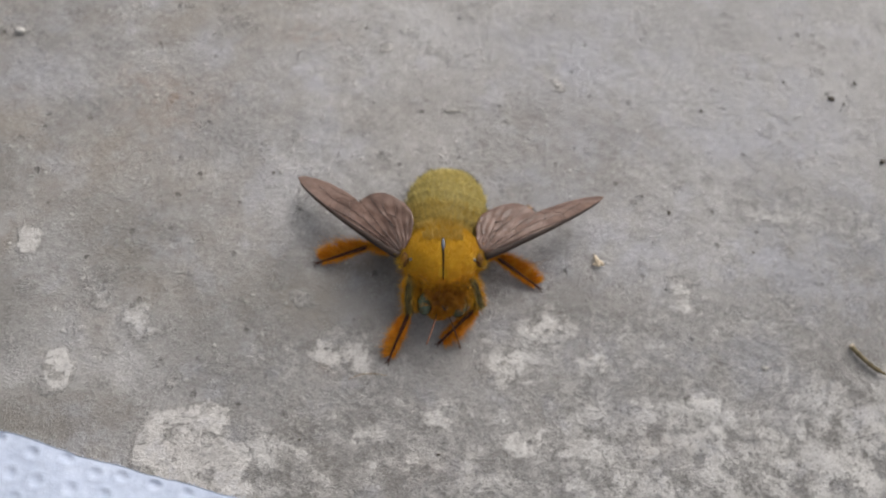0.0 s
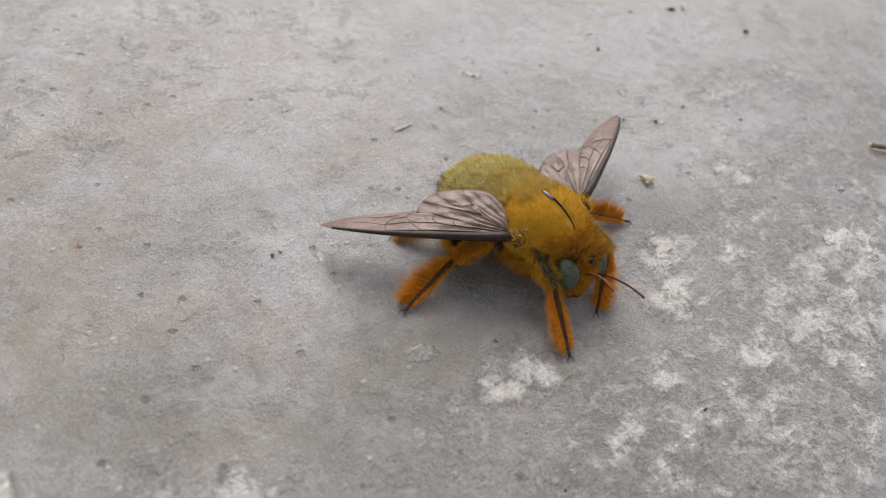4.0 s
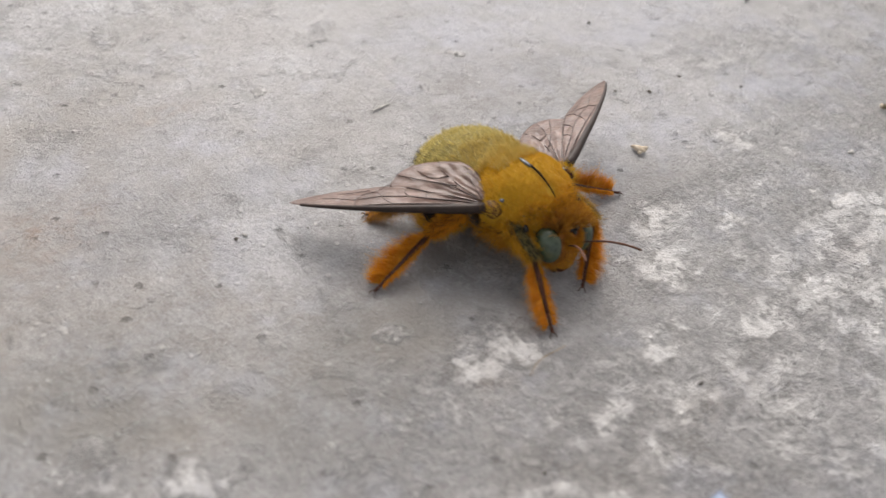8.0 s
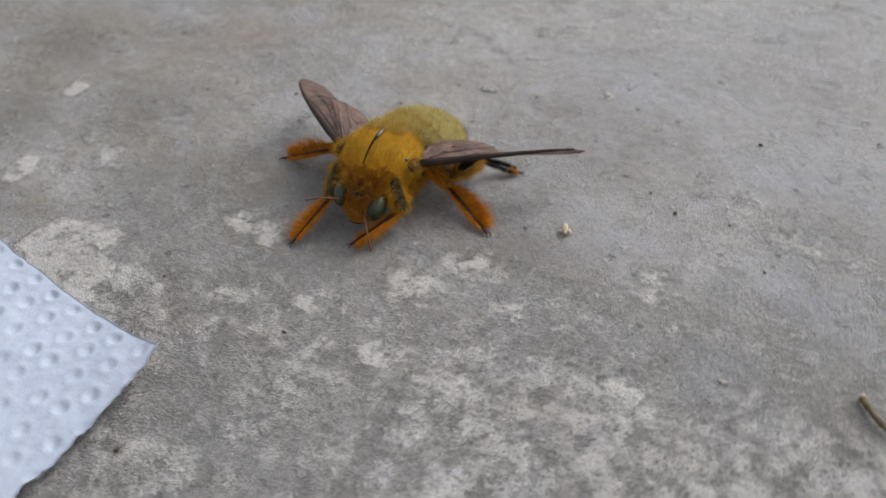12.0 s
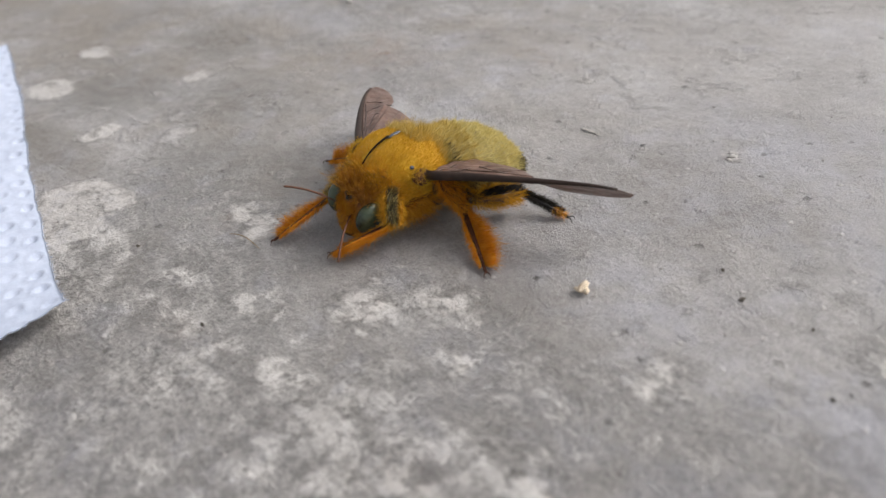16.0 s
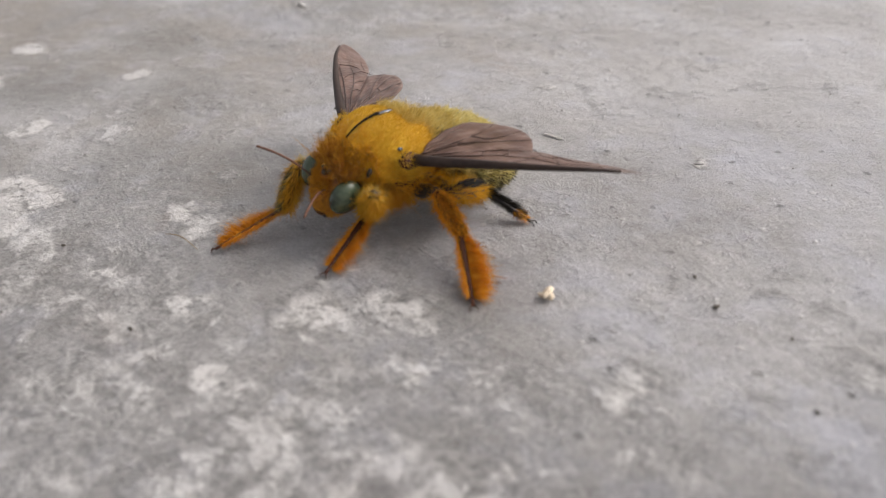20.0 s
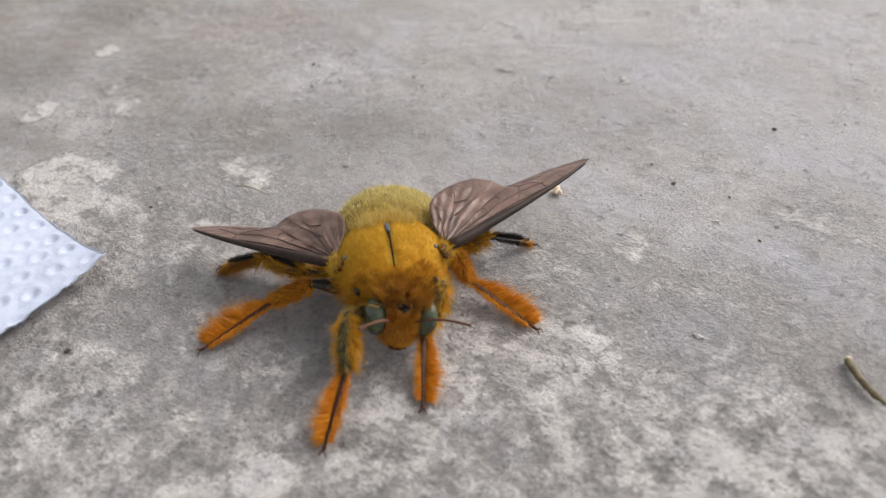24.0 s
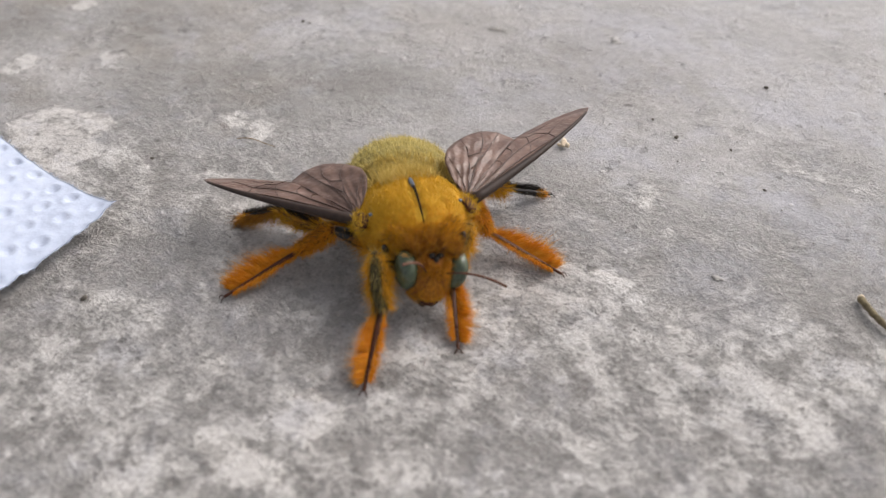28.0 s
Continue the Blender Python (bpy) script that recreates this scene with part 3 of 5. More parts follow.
# ------------------------------------------------------------------ tissue and litter
def build_tissue():
    """A sheet of embossed paper whose near corner is lifted off the slab."""
    corner, along, across = np.array((0.0, 0.0)), np.array((-0.970, 0.243)), np.array((-0.10, -0.995))
    u, v = np.meshgrid(np.arange(0, 96.01, 0.4), np.arange(0, 80.01, 0.4), indexing="ij")
    rag = 0.5 * (fbm(u, v * 0 + 3, 6, 3, 41) - 0.5), 1.0 * (fbm(u * 0 + 7, v, 2.6, 3, 43) - 0.5)
    edge_u, edge_v = np.exp(-u / 2), np.exp(-v / 2)
    x = corner[0] + along[0] * (u + edge_u * rag[1] * 2) + across[0] * (v + edge_v * rag[0] * 2)
    y = corner[1] + along[1] * (u + edge_u * rag[1] * 2) + across[1] * (v + edge_v * rag[0] * 2)
    # bow of the long edge and lift of the corner
    y += 1.2 * np.sin(np.clip(u / 60, 0, 1) * math.pi) * -edge_v
    z = 0.45 + 2.4 * np.exp(-u / 9 - v / 38) + 1.0 * (fbm(u, v, 17, 3, 51) - 0.45) + 0.5 * (fbm(u, v, 5, 3, 57) - 0.5)
    # round dimples pressed in staggered rows
    row = np.floor(v / 3.3)
    cu = (np.floor((u + 2.2 * (row % 2)) / 4.3) + 0.5) * 4.3 - 2.2 * (row % 2)
    cv = (row + 0.5) * 3.3
    jig = value_noise(cu * 3.1, cv * 2.7, 1.0, 61), value_noise(cu * 2.3, cv * 3.7, 1.0, 62)
    d = np.hypot(u - cu - 1.7 * (jig[0] - 0.5), v - cv - 1.3 * (jig[1] - 0.5))
    deep = 0.35 + 0.5 * value_noise(cu, cv, 3.0, 63)
    z += 1.05 * deep * (-0.62 * np.exp(-(d / 0.68) ** 6) + 0.28 * np.exp(-(d / 0.36) ** 4) + 0.12 * np.exp(-((d - 1.0) / 0.32) ** 2))
    z = np.maximum(z, 0.12)
    top = np.stack([x, y, z], -1).reshape(-1, 3)
    low = top - (0, 0, 0.10)
    nu, nv = u.shape
    i = np.arange(nu - 1)[:, None] * nv + np.arange(nv - 1)[None]
    f = np.stack([i, i + 1, i + nv + 1, i + nv], -1).reshape(-1, 4)
    count = nu * nv
    rim = list(range(nv)) + [k * nv + nv - 1 for k in range(1, nu)] + [(nu - 1) * nv + k for k in range(nv - 2, -1, -1)] + [k * nv for k in range(nu - 2, 0, -1)]
    sides = [[a, b, b + count, a + count] for a, b in zip(rim, rim[1:] + rim[:1])]
    faces = f.tolist() + (f[:, ::-1] + count).tolist() + sides
    ob = new("tissue_paper", mesh_of("tissue_paper", np.concatenate([top, low]), faces, TISSUE))
    ob.matrix_basis = pose(-3.9 * MM, 17.0 * MM, 0)
    # torn fibres along the two open edges
    rng = np.random.RandomState(9)
    a = rng.rand(520) * 90
    k = (np.minimum(a / 0.4, nu - 1)).astype(int) * nv
    b = rng.rand(260) * 70
    k = np.concatenate([k, (b / 0.4).astype(int)])
    way = np.concatenate([np.tile((-across[0], -across[1], 0.1), (520, 1)), np.tile((-along[0], -along[1], 0.1), (260, 1))]) + rng.randn(780, 3) * 0.5
    part("torn_fibres", hairs(top[k] - (0, 0, 0.05), way, 0.35, 0.025, rng, 0.6), TISSUE, ob)
    return tagged(ob, "white embossed paper tissue with a lifted corner on the concrete", "tissue")


SHEET = build_tissue()

STRAW = plain("dry_straw", [(0.3, (0.28, 0.20, 0.11)), (0.7, (0.50, 0.40, 0.26))], 1500, 0.7, 0.00008)
WOOD_CHIP = plain("pale_wood", [(0.3, (0.58, 0.46, 0.32)), (0.7, (0.80, 0.70, 0.55))], 1200, 0.75, 0.0001)
GRIT = plain("grey_grit", [(0.3, (0.27, 0.26, 0.24)), (0.7, (0.48, 0.46, 0.43))], 1500, 0.7, 0.0001)
FLAKE = plain("bleached_straw", [(0.3, (0.36, 0.34, 0.31)), (0.7, (0.55, 0.53, 0.49))], 1500, 0.8, 0.0001, 0.2)
SOIL = plain("dark_soil_crumb", [(0.3, (0.075, 0.065, 0.055)), (0.7, (0.20, 0.175, 0.145))], 2500, 0.85, 0.0001)
STONE = plain("white_grit", [(0.3, (0.45, 0.43, 0.40)), (0.7, (0.72, 0.70, 0.66))], 1500, 0.7, 0.0001)
TWIG_BARK = plain("olive_twig_bark", [(0.3, (0.07, 0.054, 0.027)), (0.7, (0.27, 0.215, 0.12))], 1300, 0.7, 0.0001)


def pebble(rx, ry, rz, seed, rough=0.35):
    def crumple(unit, v):
        f = 1 + rough * 2 * (fbm(unit[:, 0] * 1.7 + seed, unit[:, 1] * 1.7 + unit[:, 2] * 1.3, 1.0, 3, seed) - 0.5)
        return v * f[:, None]
    return sphere(rx, ry, rz, 9, 12, crumple)


def litter(name, geometry, mat, x, y, z, turn, label, category, group=""):
    ob = new(name, mesh_of(name, geometry[0], geometry[1], mat))
    ob.matrix_basis = pose(x * MM, y * MM, z * MM, 0, 0, turn)
    return tagged(ob, label, category, group)


def build_litter():
    # a curved twig that thins out to a stalk
    t = np.linspace(0, 1, 22)
    curve = np.stack([65.6 + 3.5 * t + 2.3 * t ** 3, 42.4 - 5.6 * t + 1.0 * t ** 3, 0.42 + 0.25 * np.sin(t * 3)], 1)
    thick = np.where(t < 0.72, 0.37 - 0.09 * t, 0.19) * (1 + 0.12 * np.sin(t * 40))
    twig = new("twig", mesh_of("twig", *tube(curve - curve[0] * (1, 1, 0), thick, 9), TWIG_BARK))
    twig.matrix_basis = pose(curve[0][0] * MM, curve[0][1] * MM, 0)
    tagged(twig, "small curved olive-brown twig lying on the concrete", "twig")
    part("broken_end", turned(pebble(0.40, 0.25, 0.36, 5), pose(0, 0.1, 0.42, 0, 0, 30)), WOOD_CHIP, twig, "pale broken wood")
    tail = np.linspace(0, 1, 10)
    part("stalk", tube(np.stack([5.7 + 4.6 * tail, -4.5 - 0.9 * tail + 0.8 * tail ** 2, 0.45 - 0.2 * tail], 1), 0.2 - 0.09 * tail, 7), TWIG_BARK, twig)

    chip = join(turned(pebble(0.42, 0.95, 0.36, 2, 0.4), pose(0, 0, 0.36, 5, 20, 20)), turned(pebble(0.32, 0.8, 0.28, 4, 0.6), pose(0.5, -0.25, 0.30, -6, 0, 48)), turned(pebble(0.22, 0.4, 0.2, 7, 0.8), pose(-0.2, -0.55, 0.22, 0, 0, 100)))
    litter("wood_chip", chip, WOOD_CHIP, 29.0, 54.9, 0.0, 0, "pale cream splinter of wood on the concrete", "chip")
    flake = turned(pebble(1.5, 0.24, 0.07, 6, 0.5), pose(0, 0, 0.08))
    litter("straw_flake", flake, FLAKE, 7.7, 80.2, 0.0, 4, "thin pale flake of straw on the slab", "flake")
    t = np.linspace(0, 1, 16)
    fibre = tube(np.stack([5.4 * (t - 0.5), 0.5 * np.sin(t * 3.6), 0.18 + 0.12 * np.sin(t * 7)], 1), 0.04 + 0.02 * np.sin(t * 3.1), 6)
    litter("straw_fibre", fibre, STRAW, -4.3, 36.7, 0.0, 10, "thin tan plant fibre on the concrete", "fibre")
    litter("white_pebble", pebble(0.75, 0.55, 0.5, 8), STONE, -61.6, 92.1, 0.4, 10, "small white pebble on the slab", "pebble")
    for k, (x, y, r) in enumerate([(47.8, 81.6, 0.42), (-19.7, 68.1, 0.36), (40.8, 63.2, 0.38), (74.6, 87.9, 0.4), (70.0, 84.8, 0.6), (76.5, 73.3, 0.55), (62.4, 87.7, 0.3),
                                   (72.0, 83.9, 0.35), (36.9, 66.0, 0.26), (5.6, 26.2, 0.36), (-13.1, 27.9, 0.32), (-1.4, 5.8, 0.5), (47.6, 63.6, 0.3), (53.1, 57.0, 0.25)]):
        r *= 0.85
        grain = pebble(r, r * (0.45 + 0.3 * ((k * 7) % 3) / 2), r * 0.5, 20 + k, 0.8)
        litter("soil_crumb", grain, SOIL, x, y, r * 0.4, 40 * k, "tiny dark crumb of soil on the concrete", "crumb", "soil crumbs on the slab")
    for k, (x, y, r) in enumerate([(52.3, 39.0, 0.55), (24.8, 85.4, 0.45), (-18.6, 68.3, 0.35)]):
        grain = pebble(r, r * 0.7, r * 0.3, 50 + k, 0.8)
        litter("grit_grain", grain, GRIT, x, y, r * 0.08, 55 * k, "tiny grey grain of grit on the concrete", "grit", "grit grains on the slab")
    # loose dust and sand grains that nobody could count
    rng = np.random.RandomState(77)
    v0, f0 = sphere(1, 0.8, 0.6, 4, 5)
    allv, allf = [], []
    for k in range(1500):
        x, y = rng.uniform(-75, 95), rng.uniform(-15, 130)
        r = 0.05 + 0.13 * rng.rand() ** 3
        c, s = math.cos(k), math.sin(k)
        allv.append(np.stack([c * v0[:, 0] - s * v0[:, 1], s * v0[:, 0] + c * v0[:, 1], v0[:, 2]], 1) * r + (x, y, 0.02))
        allf += [[i + k * len(v0) for i in f] for f in f0]
    dust = new("sand_grains", mesh_of("sand_grains", np.concatenate(allv), allf, GRIT))
    tagged(dust, "fine grey sand scattered over the slab", "sand", kind="stuff")


build_litter()

# ------------------------------------------------------------------ the carpenter bee
# Bee space: millimetres, origin on the ground under the thorax, y towards the head, x to the bee's right.
bee = tagged(new("carpenter_bee"), "furry ochre-yellow male carpenter bee with smoky brown wings", "bee")


def build_thorax():
    def shape(unit, v):
        v = v.copy()
        crease = np.exp(-(unit[:, 0] / 0.055) ** 2) * np.clip((unit[:, 2] - 0.2) * 2, 0, 1) * np.clip((unit[:, 1] + 0.25) * 5, 0, 1)
        v[:, 2] -= 0.4 * crease
        v[:, 2] *= np.where(unit[:, 2] < 0, 0.95, 1.0)
        v *= (1 + 0.035 * np.clip(1 - np.abs(unit[:, 1]) * 2, 0, 1) * (np.abs(unit[:, 2]) < 0.9))[:, None]
        return v
    g = turned(sphere(5.3, 5.6, 4.5, 40, 56, shape), pose(0, -0.3, 5.7))
    # brown lower skin paints the shadowy gaps between the breast tufts
    low = [1 if np.mean([g[0][i][2] for i in f]) < 5.2 else 0 for f in g[1]]
    thorax = part("thorax", g, [THORAX_SKIN, BROWN], bee, slots=low)
    rng = np.random.RandomState(1)

    def bald(c):
        stripe = (np.abs(c[:, 0]) < 0.34) & (c[:, 1] > -1.2) & (c[:, 1] < 3.6) & (c[:, 2] > 6)
        pit = (np.abs(np.abs(c[:, 0]) - 4.5) < 0.45) & (np.abs(c[:, 1] - 0.8) < 0.45) & (c[:, 2] > 7)
        return np.where(stripe | pit, 0.0, np.where(c[:, 2] < 5.0, 0.35, 1.0))
    p, n = surface_points(g, 46000, rng, bald)
    flow = np.array((0, -0.7, 0.1)) + 0.2 * rng.randn(len(p), 3) + tufted(p, rng, 0.5, 0.07)
    length = 0.32 + 0.16 * np.clip((6.5 - p[:, 2]) / 3, 0, 1)
    flank = np.clip((p[:, 1] - 0.8) / 3.5, 0, 1) + np.clip((7.6 - p[:, 2]) / 3.2, 0, 1) > 0.15 + 0.7 * rng.rand(len(p))
    for name, where, coat in (("fur", ~flank, OCHRE_FUR), ("flank_fur", flank, HONEY_FUR)):
        part(name, hairs(p[where], (n * 0.55 + flow)[where], length[where], 0.015, rng, 0.2), coat, thorax)
    # longer ruff at the neck, tuft at the back, shaggy flanks
    front = surface_points(g, 5200, rng, lambda c: ((c[:, 1] > 2.9) & (c[:, 2] < 8.4)) * 1.0)
    rear = surface_points(g, 4600, rng, lambda c: ((c[:, 1] < -3.6) & (c[:, 2] > 4)) * 1.0)
    under = surface_points(g, 7000, rng, lambda c: ((c[:, 2] < 4.9) & (c[:, 1] < 3.6)) * 1.0)
    part("ruff", hairs(front[0], front[1] * 0.8 + (0, -0.35, 0.5) + 0.16 * rng.randn(5200, 3) + tufted(front[0], rng, 0.6, 0.38), 0.72, 0.022, rng, 0.4), HONEY_FUR, thorax, "honey-coloured ruff of hair at the neck")
    few = rng.rand(5200) < 0.14
    part("dark_neck_hair", hairs(front[0][few], front[1][few] + (0, 0.0, 0.4), 0.75, 0.022, rng, 0.4), GREY_FUR, thorax, "sparse dusky hair at the neck")
    part("rear_tuft", hairs(rear[0], rear[1] + (0, -0.4, 0.5) + 0.16 * rng.randn(4600, 3) + tufted(rear[0], rng, 0.6, 0.35), 1.05, 0.022, rng, 0.4), PALE_FUR, thorax, "pale yellow tuft of hair")
    crest = surface_points(g, 1500, rng, lambda c: ((np.abs(c[:, 1] + 2.3) < 0.9) & (np.abs(c[:, 0]) < 2.6) & (c[:, 2] > 7)) * 1.0)
    part("crest_tuft", hairs(crest[0], crest[1] * 0.7 + (0, -0.6, 0.3) + 0.2 * rng.randn(1500, 3) + tufted(crest[0], rng, 0.5, 0.25), 0.8, 0.015, rng, 0.35), PALE_FUR, thorax, "pale tuft behind the bare stripe")
    part("breast_fur", hairs(under[0], under[1] + (0, -0.3, -0.25) + 0.16 * rng.randn(7000, 3) + tufted(under[0], rng, 0.8, 0.5), 1.3, 0.024, rng, 0.4), AMBER_FUR, thorax, "amber breast hair")
    part("bare_stripe", turned(sphere(0.27, 0.95, 0.2, 14, 14), pose(0, -0.75, 10.12, 0)), BARE, thorax, "bare shiny blue-grey stripe")
    line = np.array([(0, y, 5.7 + 4.5 * math.sqrt(1 - ((y + 0.3) / 5.6) ** 2) + 0.07) for y in np.linspace(0.0, 3.9, 10)])
    part("dark_crease", tube(line, np.linspace(0.14, 0.07, 10), 6), CREASE, thorax, "thin black crease")
    for s in (1, -1):
        part("bare_spot", turned(sphere(0.26, 0.24, 0.18, 10, 12), pose(s * 4.4, 0.8, 8.3)), BARE, thorax, "small shiny bare spot")
        part("tegula", turned(sphere(0.95, 1.15, 0.6, 12, 16), pose(s * 5.35, 0.45, 7.35, 0, s * 35)), BROWN, thorax, "brown wing cover scale")
        tuft = surface_points(turned(sphere(1.0, 1.2, 0.7, 10, 14), pose(s * 5.25, 0.5, 7.35, 0, s * 35)), 700, rng)
        part("shoulder_tuft", hairs(tuft[0], tuft[1] + (0, -0.4, 0.1) + 0.3 * rng.randn(700, 3), 0.6, 0.02, rng, 0.4), OCHRE_FUR, thorax)
        # a solid black patch stands in for the dark gap beside the head
        part("leg_socket", turned(sphere(0.26, 0.32, 0.5, 12, 14), pose(s * 3.75, 4.0, 6.5, 0, s * 20, -s * 40)), SKIN, thorax, "black patch for the dark gap above the front leg")
        part("side_plate", turned(sphere(0.5, 1.3, 1.5, 12, 16), pose(s * 4.75, -1.6, 4.0, 10)), SKIN, thorax, "bare black side plate")


def build_abdomen():
    """Six overlapping rings, each a part with its own fur."""
    lay = pose(-0.35, -4.4, 5.2, 14.5, 0, -7)
    rng = np.random.RandomState(2)
    length, count = 12.2, 6

    def radius(s):
        bulge = 0.3 * ((0.42 - s) / 0.42) ** 2.2 if s < 0.42 else ((s - 0.42) / 0.58) ** 2.0
        return 5.6 * math.sqrt(max(1 - bulge, 0.004))
    rings_made = []
    cuts = [0.02, 0.2, 0.38, 0.55, 0.71, 0.86, 1.0]
    for k in range(count):
        a, b = cuts[k], cuts[k + 1] + (0.035 if k < count - 1 else 0)
        rings, sides, v = 8, 44, []
        for i in range(rings + 1):
            s = a + (b - a) * i / rings
            r = radius(min(s, 0.999)) * (1.0 + 0.085 * (i / rings) ** 3 - 0.035)
            if k == count - 1 and i == rings:
                r = 0.35
            for j in range(sides):
                t = 2 * math.pi * j / sides
                z = math.sin(t) * r * (0.70 if math.sin(t) > 0 else 0.62)
                v.append((math.cos(t) * r, -s * length, z - 1.3 * s * s))
        f = [[i * sides + j, i * sides + (j + 1) % sides, (i + 1) * sides + (j + 1) % sides, (i + 1) * sides + j] for i in range(rings) for j in range(sides)]
        f.append(list(range(sides))[::-1])
        f.append(list(range(rings * sides, (rings + 1) * sides)))
        g = turned((np.array(v), f), lay)
        ring = part("abdomen_segment", g, ABDOMEN_SKIN, bee)
        rings_made.append(ring)
        p, n = surface_points((g[0], f[:-2]), 5200, rng)
        axis = np.array(lay)[:3, 3] - (0.5, 5.5, 0.5)
        out = p - axis
        out[:, 1] = 0
        n = np.where(((n * out).sum(1) < 0)[:, None], -n, n)
        local = (p - np.array(lay)[:3, 3]) @ np.array(lay)[:3, :3]
        along = np.clip((-local[:, 1] / length - a) / (b - a), 0, 1)
        reach = (0.40 + 0.32 * along) if k else 0.85
        part("fur", hairs(p, n * 0.45 + (0.0, -1.0, 0.0) + 0.16 * rng.randn(len(p), 3) + tufted(p, rng, 0.5, 0.22), reach, 0.019, rng, 0.25), OLIVE_FUR if k else PALE_FUR, ring)
        seam = (along < 0.22) & (rng.rand(len(n)) < 0.4)
        if k and seam.sum() > 20:
            part("dark_band", hairs(p[seam], n[seam] * 0.5 + (0, -1.0, 0), 0.55, 0.016, rng, 0.2), GREY_FUR, ring, "dusky hair along the joint")
        if k == 0:
            waist = (n[:, 2] > 0.3) & (p[:, 1] > p[:, 1].max() - 1.5) & (rng.rand(len(n)) < 0.3)
            part("waist_band", hairs(p[waist], n[waist] + (0, -0.8, 0), 0.7, 0.03, rng, 0.3), BLACK_FUR, ring, "sparse black hair at the waist")
        low = (n[:, 2] < (0.45 if k > 3 else 0.2)) & (rng.rand(len(n)) < (0.42 if k > 3 else 0.28))
        if low.sum() > 50:
            part("dark_side_hair", hairs(p[low], n[low] + (0, -0.8, -0.1), 0.8, 0.018, rng, 0.3), BLACK_FUR, ring, "sparse black side bristles")
    return rings_made


def build_head():
    def shape(unit, v):
        v = v.copy()
        v[:, 0] *= 1 - 0.20 * np.clip(-unit[:, 2], 0, 1)
        v[:, 1] += 0.25 * np.clip(-unit[:, 2], 0, 1) * (unit[:, 1] > 0)
        return v
    # head space: origin at the neck
    head = part("head", turned(sphere(2.75, 1.9, 2.9, 28, 36, shape), pose(0, 1.3, -0.3)), FACE, bee)
    head.matrix_basis = pose(0, 4.3 * MM, 4.6 * MM)
    rng = np.random.RandomState(3)
    face = turned(sphere(2.75, 1.9, 2.9, 28, 36, shape), pose(0, 1.3, -0.3))
    crown = surface_points(face, 3800, rng, lambda c: ((c[:, 2] > 1.2) & (c[:, 1] < 2.15) & (np.abs(c[:, 0]) < 2.0)) * 1.0)
    part("crown_hair", hairs(crown[0], crown[1] * 0.6 + (0, 0.1, 0.8) + 0.14 * rng.randn(3800, 3) + tufted(crown[0], rng, 0.45, 0.42), 1.8, 0.028, rng, 0.35), RUST_FUR, head, "upright rusty orange hair")
    cheek = surface_points(face, 4200, rng, lambda c: ((c[:, 2] < 1.4) & (np.abs(c[:, 0]) < 2.0)) * 1.0)
    part("face_fur", hairs(cheek[0], cheek[1] * 0.7 + (0, 0.1, -0.6) + 0.2 * rng.randn(4200, 3) + tufted(cheek[0], rng, 0.35, 0.4), 0.42, 0.015, rng, 0.3), AMBER_FUR, head, "dense amber face hair")
    brow = surface_points(face, 1800, rng, lambda c: ((c[:, 2] > 0.2) & (c[:, 1] > 1.6) & (np.abs(c[:, 0]) < 1.3) & (np.hypot(c[:, 0], c[:, 2] - 2.1) > 0.7)) * 1.0)
    part("brow_hair", hairs(brow[0], brow[1] * 0.6 + (0, 0.2, 0.5) + 0.4 * rng.randn(1800, 3), 0.55, 0.018, rng, 0.4), AMBER_FUR, head, "amber brow hair")
    muzzle = turned(sphere(1.25, 0.6, 1.0, 14, 18), pose(0, 2.75, -1.35, 12))
    down = surface_points(muzzle, 1600, rng, lambda c: (c[:, 1] > 2.7) * 1.0)
    part("muzzle_down", hairs(down[0], down[1] * 0.5 + (0, 0, -0.8) + 0.3 * rng.randn(1600, 3), 0.24, 0.016, rng, 0.3), AMBER_FUR, head)
    for s in (1, -1):
        part("eye", turned(sphere(1.15, 1.72, 1.92, 24, 28), pose(s * 2.42, 1.62, 0.30, 8, s * 7, 0)), EYE, head, "glossy grey-green compound eye")
        part("mandible", turned(sphere(0.42, 0.38, 0.62, 12, 14), pose(s * 0.55, 2.15, -2.85, 20, s * 28)), SKIN, head, "black mandible")
    for s in (1, -1):
        seam = np.array([(s * x, 1.33 + 1.9 * math.sqrt(1 - (x / 2.75) ** 2 - ((z + 0.3) / 2.9) ** 2), z) for x, z in ((0.28, 1.25), (0.5, 0.5), (0.75, -0.2), (1.0, -0.8), (1.2, -1.4))])
        part("face_seam", tube(seam, (0.03, 0.05, 0.06, 0.05, 0.03), 7, 0.6), BROWN, head, "dark brown seam of the face")
    part("labrum", turned(sphere(0.95, 0.4, 0.5, 12, 14), pose(0, 2.75, -2.45, 15)), BROWN, head, "dark brown mouth plate")
    part("clypeus", turned(sphere(1.25, 0.6, 1.0, 14, 18), pose(0, 2.75, -1.35, 12)), FACE, head, "bulging orange clypeus")
    for x, z in ((-0.45, 2.25), (0.45, 2.25), (0, 1.95)):
        part("ocellus", turned(sphere(0.27, 0.26, 0.27, 10, 12), pose(x, 2.35 if x else 2.62, z)), SKIN, head, "black bead-like simple eye")
    part("crown_plate", turned(sphere(0.72, 0.5, 0.42, 12, 16), pose(0, 2.15, 1.98, 35)), CREASE, head, "bare black plate between the simple eyes")
    return head


